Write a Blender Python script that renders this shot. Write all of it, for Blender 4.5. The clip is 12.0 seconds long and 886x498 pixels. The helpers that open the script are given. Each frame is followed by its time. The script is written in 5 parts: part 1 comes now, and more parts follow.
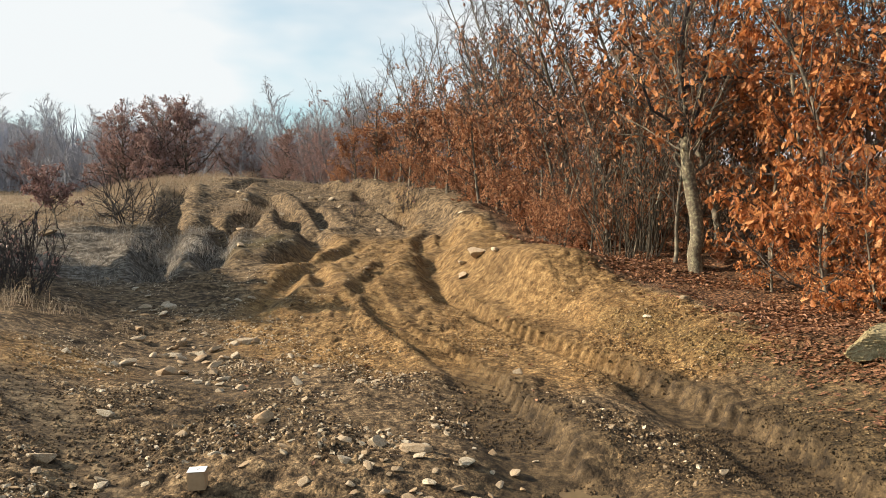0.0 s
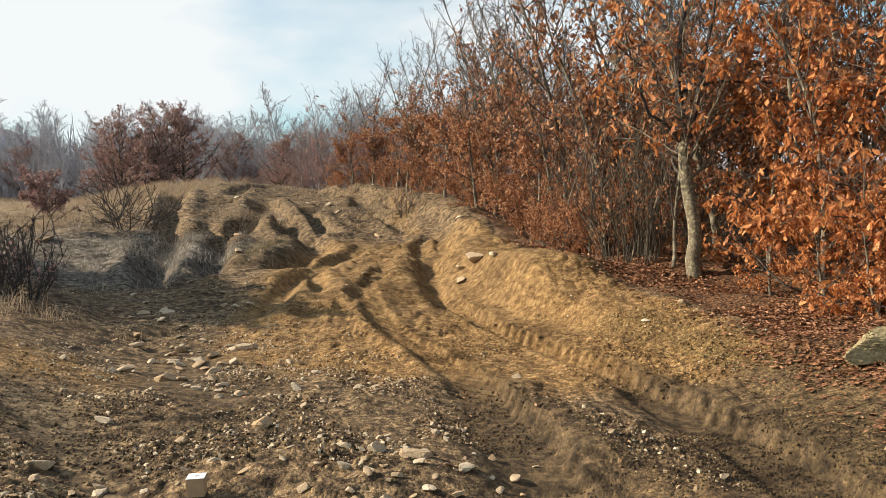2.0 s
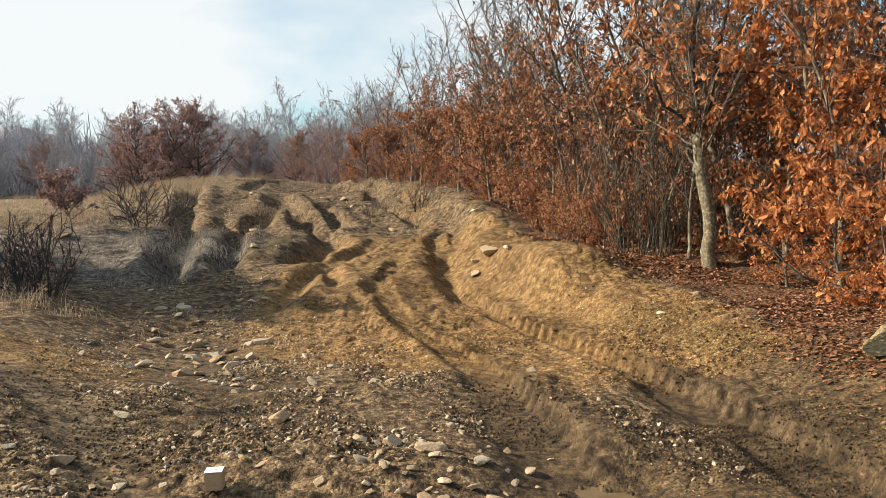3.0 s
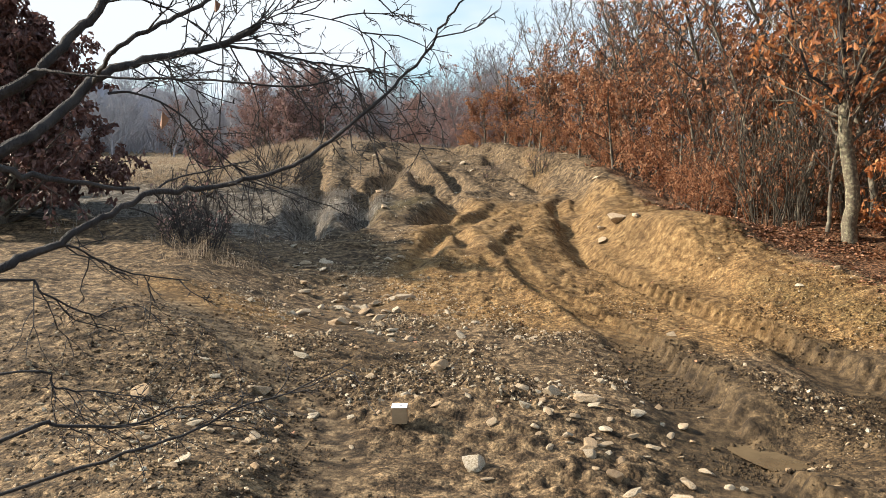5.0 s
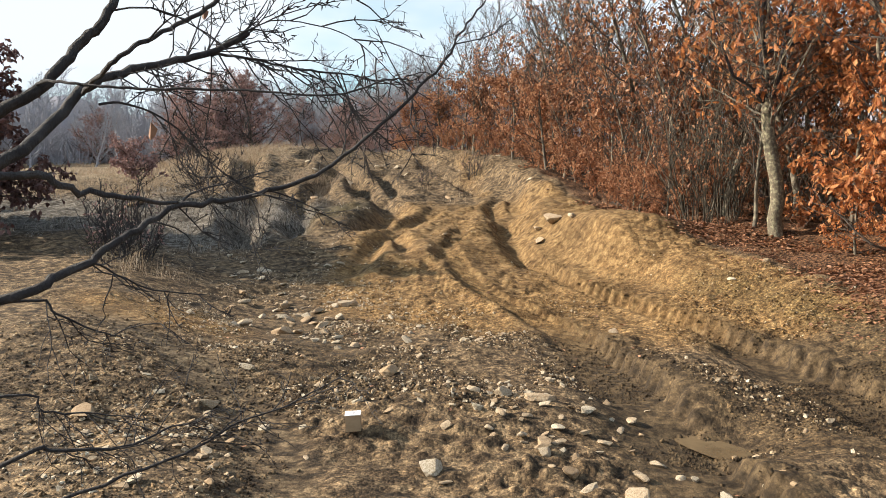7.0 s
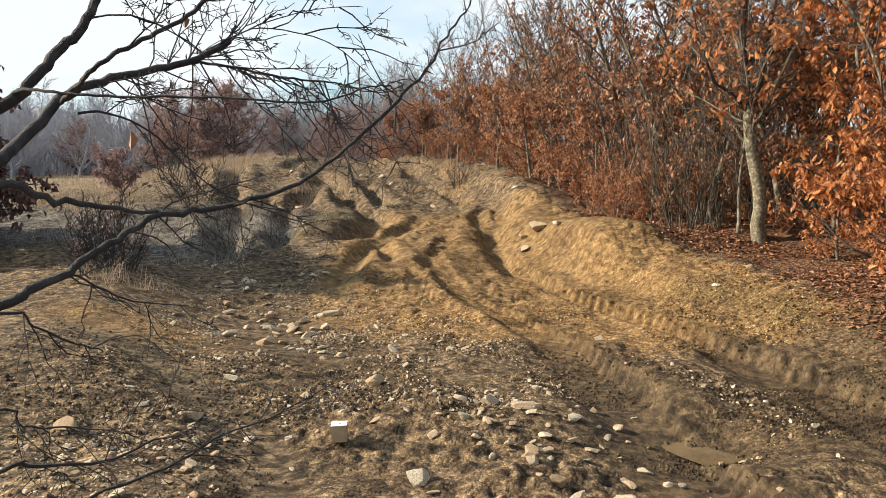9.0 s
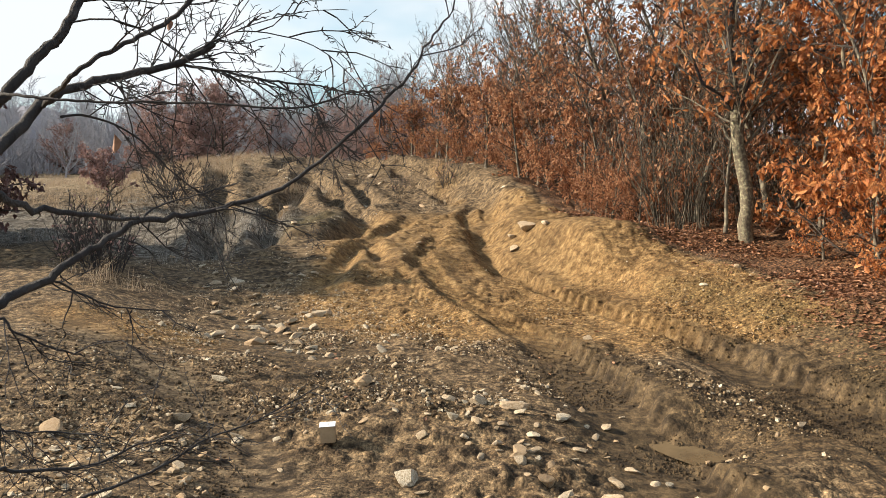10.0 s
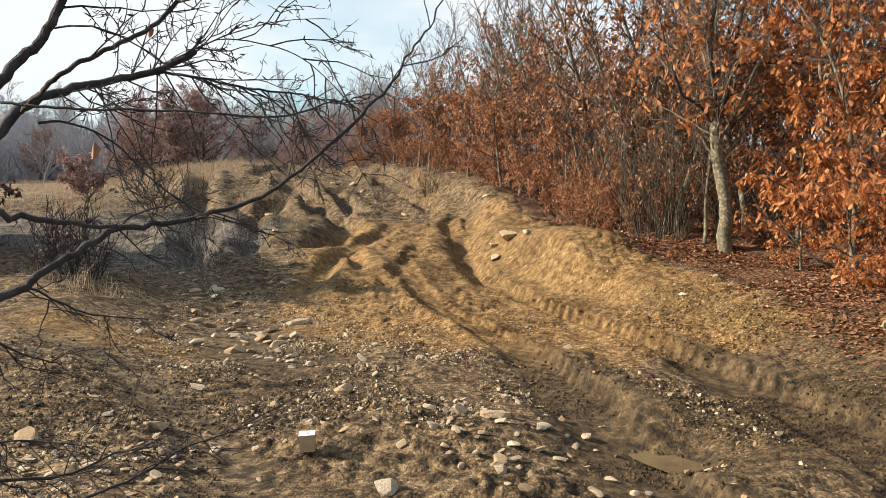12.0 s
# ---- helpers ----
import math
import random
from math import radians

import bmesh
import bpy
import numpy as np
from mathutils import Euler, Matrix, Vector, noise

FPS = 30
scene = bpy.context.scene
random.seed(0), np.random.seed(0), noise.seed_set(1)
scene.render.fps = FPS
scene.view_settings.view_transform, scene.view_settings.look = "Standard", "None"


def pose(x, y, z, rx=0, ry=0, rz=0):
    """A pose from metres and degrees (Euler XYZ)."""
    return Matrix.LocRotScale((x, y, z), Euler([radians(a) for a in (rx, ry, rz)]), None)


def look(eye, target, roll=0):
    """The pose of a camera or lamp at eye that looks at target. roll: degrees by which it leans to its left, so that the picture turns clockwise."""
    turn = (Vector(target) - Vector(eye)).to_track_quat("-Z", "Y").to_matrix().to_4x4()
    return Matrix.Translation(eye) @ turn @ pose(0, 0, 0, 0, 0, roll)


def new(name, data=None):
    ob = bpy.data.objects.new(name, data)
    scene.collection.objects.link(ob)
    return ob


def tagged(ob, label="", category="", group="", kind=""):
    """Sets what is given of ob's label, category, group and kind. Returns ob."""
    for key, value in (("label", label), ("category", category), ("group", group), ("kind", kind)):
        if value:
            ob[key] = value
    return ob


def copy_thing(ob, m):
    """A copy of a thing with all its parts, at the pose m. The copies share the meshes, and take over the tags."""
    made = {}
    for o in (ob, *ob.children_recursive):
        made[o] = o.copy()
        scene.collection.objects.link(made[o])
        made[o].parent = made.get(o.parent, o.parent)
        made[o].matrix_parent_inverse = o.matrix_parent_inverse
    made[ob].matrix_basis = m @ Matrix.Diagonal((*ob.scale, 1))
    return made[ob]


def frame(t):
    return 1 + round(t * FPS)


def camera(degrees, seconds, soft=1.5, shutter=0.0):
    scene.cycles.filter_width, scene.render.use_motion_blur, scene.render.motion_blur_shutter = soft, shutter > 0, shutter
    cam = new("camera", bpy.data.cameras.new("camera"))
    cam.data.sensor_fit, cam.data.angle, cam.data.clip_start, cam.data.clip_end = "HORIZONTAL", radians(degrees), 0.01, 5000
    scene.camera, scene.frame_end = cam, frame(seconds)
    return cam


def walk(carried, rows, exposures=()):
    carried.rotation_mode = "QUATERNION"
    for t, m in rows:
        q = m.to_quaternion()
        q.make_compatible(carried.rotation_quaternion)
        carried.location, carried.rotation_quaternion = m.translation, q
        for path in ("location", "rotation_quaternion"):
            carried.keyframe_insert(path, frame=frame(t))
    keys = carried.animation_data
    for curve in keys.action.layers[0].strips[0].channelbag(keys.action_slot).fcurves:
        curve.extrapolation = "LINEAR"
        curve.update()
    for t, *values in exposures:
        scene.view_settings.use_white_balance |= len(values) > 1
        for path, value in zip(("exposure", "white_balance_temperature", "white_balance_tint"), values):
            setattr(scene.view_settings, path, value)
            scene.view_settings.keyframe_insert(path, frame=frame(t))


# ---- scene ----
cam = camera(58.1, 12.0, soft=0.55)
PATH = [
    (0, (0.073, -0.056, 1.435), (-0.002, 1.941, 1.368), 0.3),
    (0.5, (0.079, -0.058, 1.437), (0.015, 1.94, 1.372), 0.3),
    (1, (0.079, -0.056, 1.439), (0.034, 1.943, 1.38), 0.3),
    (1.5, (0.073, -0.054, 1.438), (0.015, 1.944, 1.383), 0.1),
    (2, (0.064, -0.052, 1.436), (-0.005, 1.946, 1.381), 0.1),
    (2.5, (0.059, -0.05, 1.434), (-0.013, 1.948, 1.375), 0.0),
    (3, (0.072, -0.066, 1.44), (-0.034, 1.93, 1.369), -0.4),
    (3.5, (0.034, -0.081, 1.414), (-0.259, 1.895, 1.307), 2.1),
    (3.7, (0.023, -0.185, 1.413), (-0.42, 1.759, 1.253), 3.0),
    (5.3, (-0.344, -0.488, 1.445), (-0.673, 1.479, 1.287), 0.5),
    (5.5, (-0.357, -0.489, 1.444), (-0.661, 1.481, 1.291), 0.3),
    (6, (-0.382, -0.493, 1.446), (-0.633, 1.486, 1.302), -0.4),
    (6.5, (-0.383, -0.494, 1.445), (-0.601, 1.489, 1.298), -0.2),
    (7, (-0.386, -0.499, 1.444), (-0.582, 1.486, 1.294), -0.3),
    (7.5, (-0.387, -0.504, 1.447), (-0.572, 1.483, 1.302), -0.5),
    (9.5, (-0.385, -0.489, 1.442), (-0.533, 1.501, 1.315), -0.7),
    (10, (-0.38, -0.492, 1.448), (-0.513, 1.499, 1.318), -0.7),
    (10.5, (-0.381, -0.489, 1.447), (-0.499, 1.503, 1.319), -0.6),
    (11, (-0.38, -0.491, 1.447), (-0.488, 1.503, 1.325), -0.5),
    (11.5, (-0.379, -0.495, 1.45), (-0.475, 1.499, 1.334), -0.4),
    (12, (-0.378, -0.495, 1.449), (-0.465, 1.5, 1.34), -0.3),
]
walk(cam, [(t, look(eye, target, roll)) for t, eye, target, roll in PATH], exposures=[(0, 0.90, 6500, 10), (3.6, 0.93, 6450, 10), (5.3, 1.06, 6050, 10), (7.6, 1.04, 6100, 10), (9.3, 1.02, 6300, 10), (12, 1.0, 6350, 10)])

# ---- world and sun ----
SUN_AZ, SUN_EL = radians(179), radians(28)      # where the low winter sun stands, from +x anticlockwise
sun_way = Vector((math.cos(SUN_AZ) * math.cos(SUN_EL), math.sin(SUN_AZ) * math.cos(SUN_EL), math.sin(SUN_EL)))
sun = new("sun", bpy.data.lights.new("sun", "SUN"))
sun.data.energy, sun.data.angle, sun.data.color = 5.5, radians(0.8), (1.0, 0.85, 0.64)
sun.matrix_world = look(sun_way * 50, (0, 0, 0))

world = bpy.data.worlds.new("world")
scene.world = world
world.use_nodes = True
wn, wl = world.node_tree.nodes, world.node_tree.links
wn.clear()
sky = wn.new("ShaderNodeTexSky")
sky.sky_type, sky.sun_disc = "NISHITA", False
sky.sun_elevation, sky.sun_rotation = SUN_EL, math.pi / 2 - SUN_AZ
bg_sky, bg_cloud, bg_mix, w_out = wn.new("ShaderNodeBackground"), wn.new("ShaderNodeBackground"), wn.new("ShaderNodeMixShader"), wn.new("ShaderNodeOutputWorld")
bg_sky.inputs[1].default_value = 0.085
bg_cloud.inputs[0].default_value, bg_cloud.inputs[1].default_value = (0.95, 0.99, 1.0, 1), 0.51
coord, mapping, cloud, ramp = wn.new("ShaderNodeTexCoord"), wn.new("ShaderNodeMapping"), wn.new("ShaderNodeTexNoise"), wn.new("ShaderNodeValToRGB")
mapping.inputs["Scale"].default_value = (1.0, 1.0, 2.6)
mapping.inputs["Location"].default_value = (0.35, 0.1, 0.0)
cloud.inputs["Scale"].default_value, cloud.inputs["Detail"].default_value, cloud.inputs["Roughness"].default_value = 1.7, 5, 0.5
ramp.color_ramp.elements[0].position, ramp.color_ramp.elements[1].position = 0.42, 0.58
ramp.color_ramp.elements[0].color = (0.12, 0.12, 0.12, 1)
wl.new(coord.outputs["Generated"], mapping.inputs[0])
wl.new(mapping.outputs[0], cloud.inputs["Vector"])
wl.new(cloud.outputs["Fac"], ramp.inputs[0])
tint = wn.new("ShaderNodeMix")
tint.data_type, tint.blend_type = "RGBA", "MULTIPLY"
tint.inputs[0].default_value, tint.inputs[7].default_value = 1.0, (0.78, 1.10, 1.04, 1)
wl.new(sky.outputs[0], tint.inputs[6])
wl.new(tint.outputs[2], bg_sky.inputs[0])
wl.new(ramp.outputs[0], bg_mix.inputs[0])
wl.new(bg_sky.outputs[0], bg_mix.inputs[1])
wl.new(bg_cloud.outputs[0], bg_mix.inputs[2])
wl.new(bg_mix.outputs[0], w_out.inputs[0])


# ---- materials ----
def material(name):
    m = bpy.data.materials.new(name)
    m.use_nodes = True
    nt = m.node_tree
    return m, nt.nodes, nt.links, nt.nodes["Principled BSDF"]


def noise_node(n, l, scale, detail=4, rough=0.55, vector=None):
    t = n.new("ShaderNodeTexNoise")
    t.inputs["Scale"].default_value, t.inputs["Detail"].default_value, t.inputs["Roughness"].default_value = scale, detail, rough
    if vector:
        l.new(vector, t.inputs["Vector"])
    return t.outputs["Fac"]


def ramp_node(n, l, fac, stops):
    r = n.new("ShaderNodeValToRGB")
    while len(r.color_ramp.elements) < len(stops):
        r.color_ramp.elements.new(0.5)
    for e, (p, c) in zip(r.color_ramp.elements, stops):
        e.position, e.color = p, (*c, 1)
    l.new(fac, r.inputs[0])
    return r.outputs[0]


def mix_node(n, l, fac, a, b, how="MIX"):
    m = n.new("ShaderNodeMix")
    m.data_type, m.blend_type = "RGBA", how
    for sock, v in ((m.inputs[0], fac), (m.inputs[6], a), (m.inputs[7], b)):
        if isinstance(v, (int, float)):
            sock.default_value = v
        elif isinstance(v, tuple):
            sock.default_value = (*v, 1)
        else:
            l.new(v, sock)
    return m.outputs[2]


def math_node(n, l, how, a, b=0.0, clamp=False):
    m = n.new("ShaderNodeMath")
    m.operation, m.use_clamp = how, clamp
    for sock, v in ((m.inputs[0], a), (m.inputs[1], b)):
        if isinstance(v, (int, float)):
            sock.default_value = v
        else:
            l.new(v, sock)
    return m.outputs[0]


def bump_node(n, l, height, strength, dist, normal=None):
    b = n.new("ShaderNodeBump")
    b.inputs["Strength"].default_value, b.inputs["Distance"].default_value = strength, dist
    l.new(height, b.inputs["Height"])
    if normal:
        l.new(normal, b.inputs["Normal"])
    return b.outputs[0]


def position(n):
    return n.new("ShaderNodeNewGeometry").outputs["Position"]


def crumb_node(n, l, scale, vector, jitter):
    """Grains: a value of its own for each, and the distance from its middle."""
    warp = n.new("ShaderNodeVectorMath")
    warp.operation = "ADD"
    wob = n.new("ShaderNodeTexNoise")
    wob.inputs["Scale"].default_value, wob.inputs["Detail"].default_value = scale * 0.9, 2
    sc = n.new("ShaderNodeVectorMath")
    sc.operation = "SCALE"
    sc.inputs["Scale"].default_value = jitter / scale
    l.new(vector, wob.inputs["Vector"]), l.new(wob.outputs["Color"], sc.inputs[0])
    l.new(vector, warp.inputs[0]), l.new(sc.outputs[0], warp.inputs[1])
    v = n.new("ShaderNodeTexVoronoi")
    v.inputs["Scale"].default_value = scale
    l.new(warp.outputs[0], v.inputs["Vector"])
    sep = n.new("ShaderNodeSeparateColor")
    l.new(v.outputs["Color"], sep.inputs[0])
    return sep.outputs[0], v.outputs["Distance"]


def soil_material():
    m, n, l, p = material("soil")
    pos = position(n)
    a, b = n.new("ShaderNodeVertexColor"), n.new("ShaderNodeVertexColor")
    a.layer_name, b.layer_name = "soil_a", "soil_b"
    sa, sb = n.new("ShaderNodeSeparateColor"), n.new("ShaderNodeSeparateColor")
    l.new(a.outputs[0], sa.inputs[0]), l.new(b.outputs[0], sb.inputs[0])
    clay, wet_shade, moss = sa.outputs
    frost, straw, litter = sb.outputs
    big, mid = noise_node(n, l, 0.9, 5, 0.6, pos), noise_node(n, l, 11, 5, 0.62, pos)
    fine = noise_node(n, l, 38, 3, 0.55, pos)
    clump, clump_d = crumb_node(n, l, 42, pos, 0.35)
    grain, grain_d = crumb_node(n, l, 120, pos, 0.3)

    def patchy(v, noisy, gain=1.6):
        # a soil's share, broken up by noise along its border
        return math_node(n, l, "ADD", math_node(n, l, "MULTIPLY", v, 1 + gain), math_node(n, l, "MULTIPLY", math_node(n, l, "SUBTRACT", noisy, 1.0), gain), True)
    dirt = ramp_node(n, l, mid, [(0.38, (0.045, 0.031, 0.019)), (0.50, (0.132, 0.091, 0.053)), (0.62, (0.275, 0.198, 0.118))])
    ochre = ramp_node(n, l, mid, [(0.32, (0.098, 0.057, 0.024)), (0.50, (0.225, 0.138, 0.060)), (0.68, (0.38, 0.255, 0.122))])
    mud = ramp_node(n, l, mid, [(0.4, (0.046, 0.031, 0.017)), (0.6, (0.140, 0.095, 0.050))])
    green = ramp_node(n, l, fine, [(0.4, (0.022, 0.021, 0.009)), (0.6, (0.085, 0.072, 0.029))])
    rime = ramp_node(n, l, mid, [(0.38, (0.050, 0.045, 0.038)), (0.52, (0.115, 0.107, 0.096)), (0.66, (0.27, 0.265, 0.26))])
    dry = ramp_node(n, l, mid, [(0.38, (0.14, 0.100, 0.060)), (0.62, (0.34, 0.26, 0.165))])
    dead = ramp_node(n, l, fine, [(0.38, (0.042, 0.024, 0.015)), (0.52, (0.125, 0.066, 0.037)), (0.66, (0.25, 0.135, 0.07))])
    c = mix_node(n, l, patchy(clay, big), dirt, ochre)
    c = mix_node(n, l, patchy(straw, mid), c, dry)
    c = mix_node(n, l, math_node(n, l, "MULTIPLY", patchy(moss, mid), 0.8), c, green)
    c = mix_node(n, l, math_node(n, l, "MULTIPLY", patchy(frost, mid), 0.75), c, rime)
    c = mix_node(n, l, patchy(litter, mid), c, dead)
    # mud colour, used as well for shade painted into the gullies
    c = mix_node(n, l, math_node(n, l, "MULTIPLY", patchy(wet_shade, mid), 0.85), c, mud)
    speck = ramp_node(n, l, grain, [(0.0, (0.50, 0.48, 0.46)), (0.6, (1, 1, 1)), (0.95, (1.22, 1.19, 1.14)), (1.0, (1.7, 1.62, 1.5))])
    loose = math_node(n, l, "MULTIPLY", b.outputs["Alpha"], 0.9)
    c = mix_node(n, l, loose, c, speck, "MULTIPLY")
    lumps = ramp_node(n, l, clump, [(0.0, (0.55, 0.53, 0.51)), (0.5, (0.95, 0.95, 0.95)), (0.93, (1.22, 1.19, 1.15)), (1.0, (1.55, 1.5, 1.42))])
    c = mix_node(n, l, loose, c, lumps, "MULTIPLY")
    c = mix_node(n, l, loose, c, ramp_node(n, l, fine, [(0.38, (0.55, 0.54, 0.53)), (0.52, (1.0, 1.0, 1.0)), (0.64, (1.2, 1.18, 1.15))]), "MULTIPLY")
    c = mix_node(n, l, 1.0, c, ramp_node(n, l, noise_node(n, l, 2.3, 5, 0.65, pos), [(0.38, (0.66, 0.64, 0.62)), (0.50, (1.0, 1.0, 1.0)), (0.66, (1.15, 1.14, 1.12))]), "MULTIPLY")
    # where the crumb texture fades out, the colour takes the crumbs' average shading
    c = mix_node(n, l, 1.0, c, math_node(n, l, "ADD", 0.68, math_node(n, l, "MULTIPLY", b.outputs["Alpha"], 0.32)), "MULTIPLY")
    # trodden and wheel-pressed earth is darkened where its crumb texture is weaker
    c = mix_node(n, l, 1.0, c, math_node(n, l, "ADD", 0.64, math_node(n, l, "MULTIPLY", a.outputs["Alpha"], 0.36)), "MULTIPLY")
    l.new(c, p.inputs["Base Color"])
    rough = math_node(n, l, "SUBTRACT", 0.95, math_node(n, l, "MULTIPLY", patchy(wet_shade, mid), 0.15))
    l.new(rough, p.inputs["Roughness"])
    p.inputs["Specular IOR Level"].default_value = 0.2
    lump = math_node(n, l, "ADD", math_node(n, l, "MULTIPLY", clump_d, -0.6), math_node(n, l, "MULTIPLY", grain_d, -0.25))
    lump = math_node(n, l, "ADD", lump, math_node(n, l, "MULTIPLY", clump, 0.3))
    l.new(bump_node(n, l, math_node(n, l, "MULTIPLY", lump, b.outputs["Alpha"]), 1.0, 0.012), p.inputs["Normal"])
    return m


def stone_material(name, light, dark, stain):
    m, n, l, p = material(name)
    tc = n.new("ShaderNodeTexCoord").outputs["Object"]
    info = n.new("ShaderNodeObjectInfo").outputs["Random"]
    isl = n.new("ShaderNodeNewGeometry").outputs["Random Per Island"]
    rnd = math_node(n, l, "FRACT", math_node(n, l, "ADD", info, isl))
    a = noise_node(n, l, 14, 6, 0.65, tc)
    g = noise_node(n, l, 90, 4, 0.7, tc)
    c = ramp_node(n, l, a, [(0.40, dark), (0.56, light)])
    c = mix_node(n, l, math_node(n, l, "MULTIPLY", rnd, 0.85), c, stain)
    c = mix_node(n, l, 1.0, c, ramp_node(n, l, g, [(0.4, (0.62, 0.58, 0.52)), (0.58, (1.1, 1.1, 1.1))]), "MULTIPLY")
    l.new(c, p.inputs["Base Color"])
    p.inputs["Roughness"].default_value = 0.85
    nb = bump_node(n, l, a, 0.5, 0.02)
    l.new(bump_node(n, l, g, 0.4, 0.004, nb), p.inputs["Normal"])
    return m


def bark_material(name, dark, light, lichen, scale=1.0):
    m, n, l, p = material(name)
    pos = position(n)
    mp = n.new("ShaderNodeMapping")
    mp.inputs["Scale"].default_value = (1, 1, 0.3)
    l.new(pos, mp.inputs[0])
    a = noise_node(n, l, 30 * scale, 5, 0.7, mp.outputs[0])
    b = noise_node(n, l, 9 * scale, 5, 0.65, pos)
    c = ramp_node(n, l, a, [(0.3, dark), (0.7, light)])
    c = mix_node(n, l, ramp_node(n, l, b, [(0.48, (0, 0, 0)), (0.66, (0.85, 0.85, 0.85))]), c, lichen)
    l.new(c, p.inputs["Base Color"])
    p.inputs["Roughness"].default_value = 0.9
    l.new(bump_node(n, l, a, 0.8, 0.012), p.inputs["Normal"])
    return m


def leaf_material(name, stops, through_light=0.5):
    m, n, l, p = material(name)
    isl = n.new("ShaderNodeNewGeometry").outputs["Random Per Island"]
    info = n.new("ShaderNodeObjectInfo").outputs["Random"]
    pos = position(n)
    v = math_node(n, l, "ADD", math_node(n, l, "MULTIPLY", isl, 0.8), math_node(n, l, "MULTIPLY", info, 0.2))
    c = ramp_node(n, l, v, stops)
    g = noise_node(n, l, 70, 3, 0.6, pos)
    c = mix_node(n, l, 1.0, c, ramp_node(n, l, g, [(0.3, (0.65, 0.6, 0.55)), (0.62, (1.1, 1.1, 1.1))]), "MULTIPLY")
    l.new(c, p.inputs["Base Color"])
    p.inputs["Roughness"].default_value = 0.55
    p.inputs["Specular IOR Level"].default_value = 0.35
    tr, mx, out = n.new("ShaderNodeBsdfTranslucent"), n.new("ShaderNodeMixShader"), n["Material Output"]
    l.new(c, tr.inputs[0])
    mx.inputs[0].default_value = through_light
    l.new(p.outputs[0], mx.inputs[1])
    l.new(tr.outputs[0], mx.inputs[2])
    l.new(mx.outputs[0], out.inputs[0])
    return m


def plain_material(name, color, rough=0.7, spec=0.5, vary=0.15, scale=20):
    m, n, l, p = material(name)
    a = noise_node(n, l, scale, 5, 0.6, position(n))
    lo, hi = tuple(c * (1 - vary) for c in color), tuple(min(1, c * (1 + vary)) for c in color)
    l.new(ramp_node(n, l, a, [(0.3, lo), (0.7, hi)]), p.inputs["Base Color"])
    p.inputs["Roughness"].default_value, p.inputs["Specular IOR Level"].default_value = rough, spec
    return m


def water_material():
    m, n, l, p = material("muddy_water")
    pos = position(n)
    a = noise_node(n, l, 3, 4, 0.6, pos)
    l.new(ramp_node(n, l, a, [(0.3, (0.10, 0.070, 0.040)), (0.7, (0.18, 0.130, 0.075))]), p.inputs["Base Color"])
    p.inputs["Roughness"].default_value = 0.08
    l.new(bump_node(n, l, noise_node(n, l, 14, 3, 0.5, pos), 0.15, 0.01), p.inputs["Normal"])
    return m


SOIL = soil_material()
PALE_STONE = stone_material("pale_limestone", (0.60, 0.53, 0.42), (0.33, 0.265, 0.18), (0.33, 0.21, 0.105))
GREY_STONE = stone_material("grey_gravel", (0.38, 0.31, 0.21), (0.16, 0.12, 0.08), (0.25, 0.175, 0.095))
MOSSY_STONE = stone_material("mossy_stone", (0.40, 0.33, 0.20), (0.13, 0.11, 0.05), (0.25, 0.20, 0.10))
BARK = bark_material("lichen_bark", (0.045, 0.037, 0.029), (0.17, 0.14, 0.105), (0.27, 0.24, 0.17))
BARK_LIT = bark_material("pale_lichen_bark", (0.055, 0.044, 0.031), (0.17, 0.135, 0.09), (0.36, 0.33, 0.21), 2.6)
TWIG = bark_material("grey_brown_twigs", (0.028, 0.021, 0.018), (0.082, 0.062, 0.050), (0.125, 0.103, 0.08), 0.6)
# haze and mist of the distance are put into these three pale colours
HAZE_TINTED = bark_material("haze_tinted_twigs", (0.135, 0.115, 0.120), (0.20, 0.173, 0.180), (0.25, 0.22, 0.225), 0.4)
MIST_TINTED = bark_material("mist_tinted_twigs", (0.24, 0.235, 0.265), (0.31, 0.308, 0.340), (0.36, 0.358, 0.385), 0.3)
MIST_COLOURED = bark_material("mist_coloured_wood", (0.25, 0.243, 0.285), (0.30, 0.293, 0.335), (0.34, 0.335, 0.37), 0.05)
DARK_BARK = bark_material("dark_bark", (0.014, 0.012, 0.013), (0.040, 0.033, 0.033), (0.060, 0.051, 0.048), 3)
BRUSH_BARK = bark_material("brown_brush_bark", (0.024, 0.019, 0.014), (0.075, 0.059, 0.041), (0.13, 0.104, 0.07), 0.8)
ORANGE_LEAF = leaf_material("orange_oak_leaf", [(0.0, (0.12, 0.042, 0.018)), (0.35, (0.42, 0.155, 0.056)), (0.7, (0.68, 0.295, 0.108)), (1.0, (0.85, 0.52, 0.26))])
BROWN_LEAF = leaf_material("brown_oak_leaf", [(0.0, (0.10, 0.043, 0.024)), (0.5, (0.34, 0.148, 0.075)), (1.0, (0.63, 0.375, 0.215))])
# red-brown made paler and duller, so the leaf colour carries haze
HAZED_RED_LEAF = leaf_material("hazed_red_brown_leaf", [(0.0, (0.19, 0.118, 0.114)), (0.5, (0.31, 0.192, 0.178)), (1.0, (0.42, 0.29, 0.26))], 0.25)
# brown leaf colour darkened to show the dense oak's shaded side
SHADED_LEAF = leaf_material("shaded_brown_leaf", [(0.0, (0.065, 0.034, 0.034)), (0.5, (0.125, 0.064, 0.058)), (1.0, (0.20, 0.115, 0.098))], 0.15)
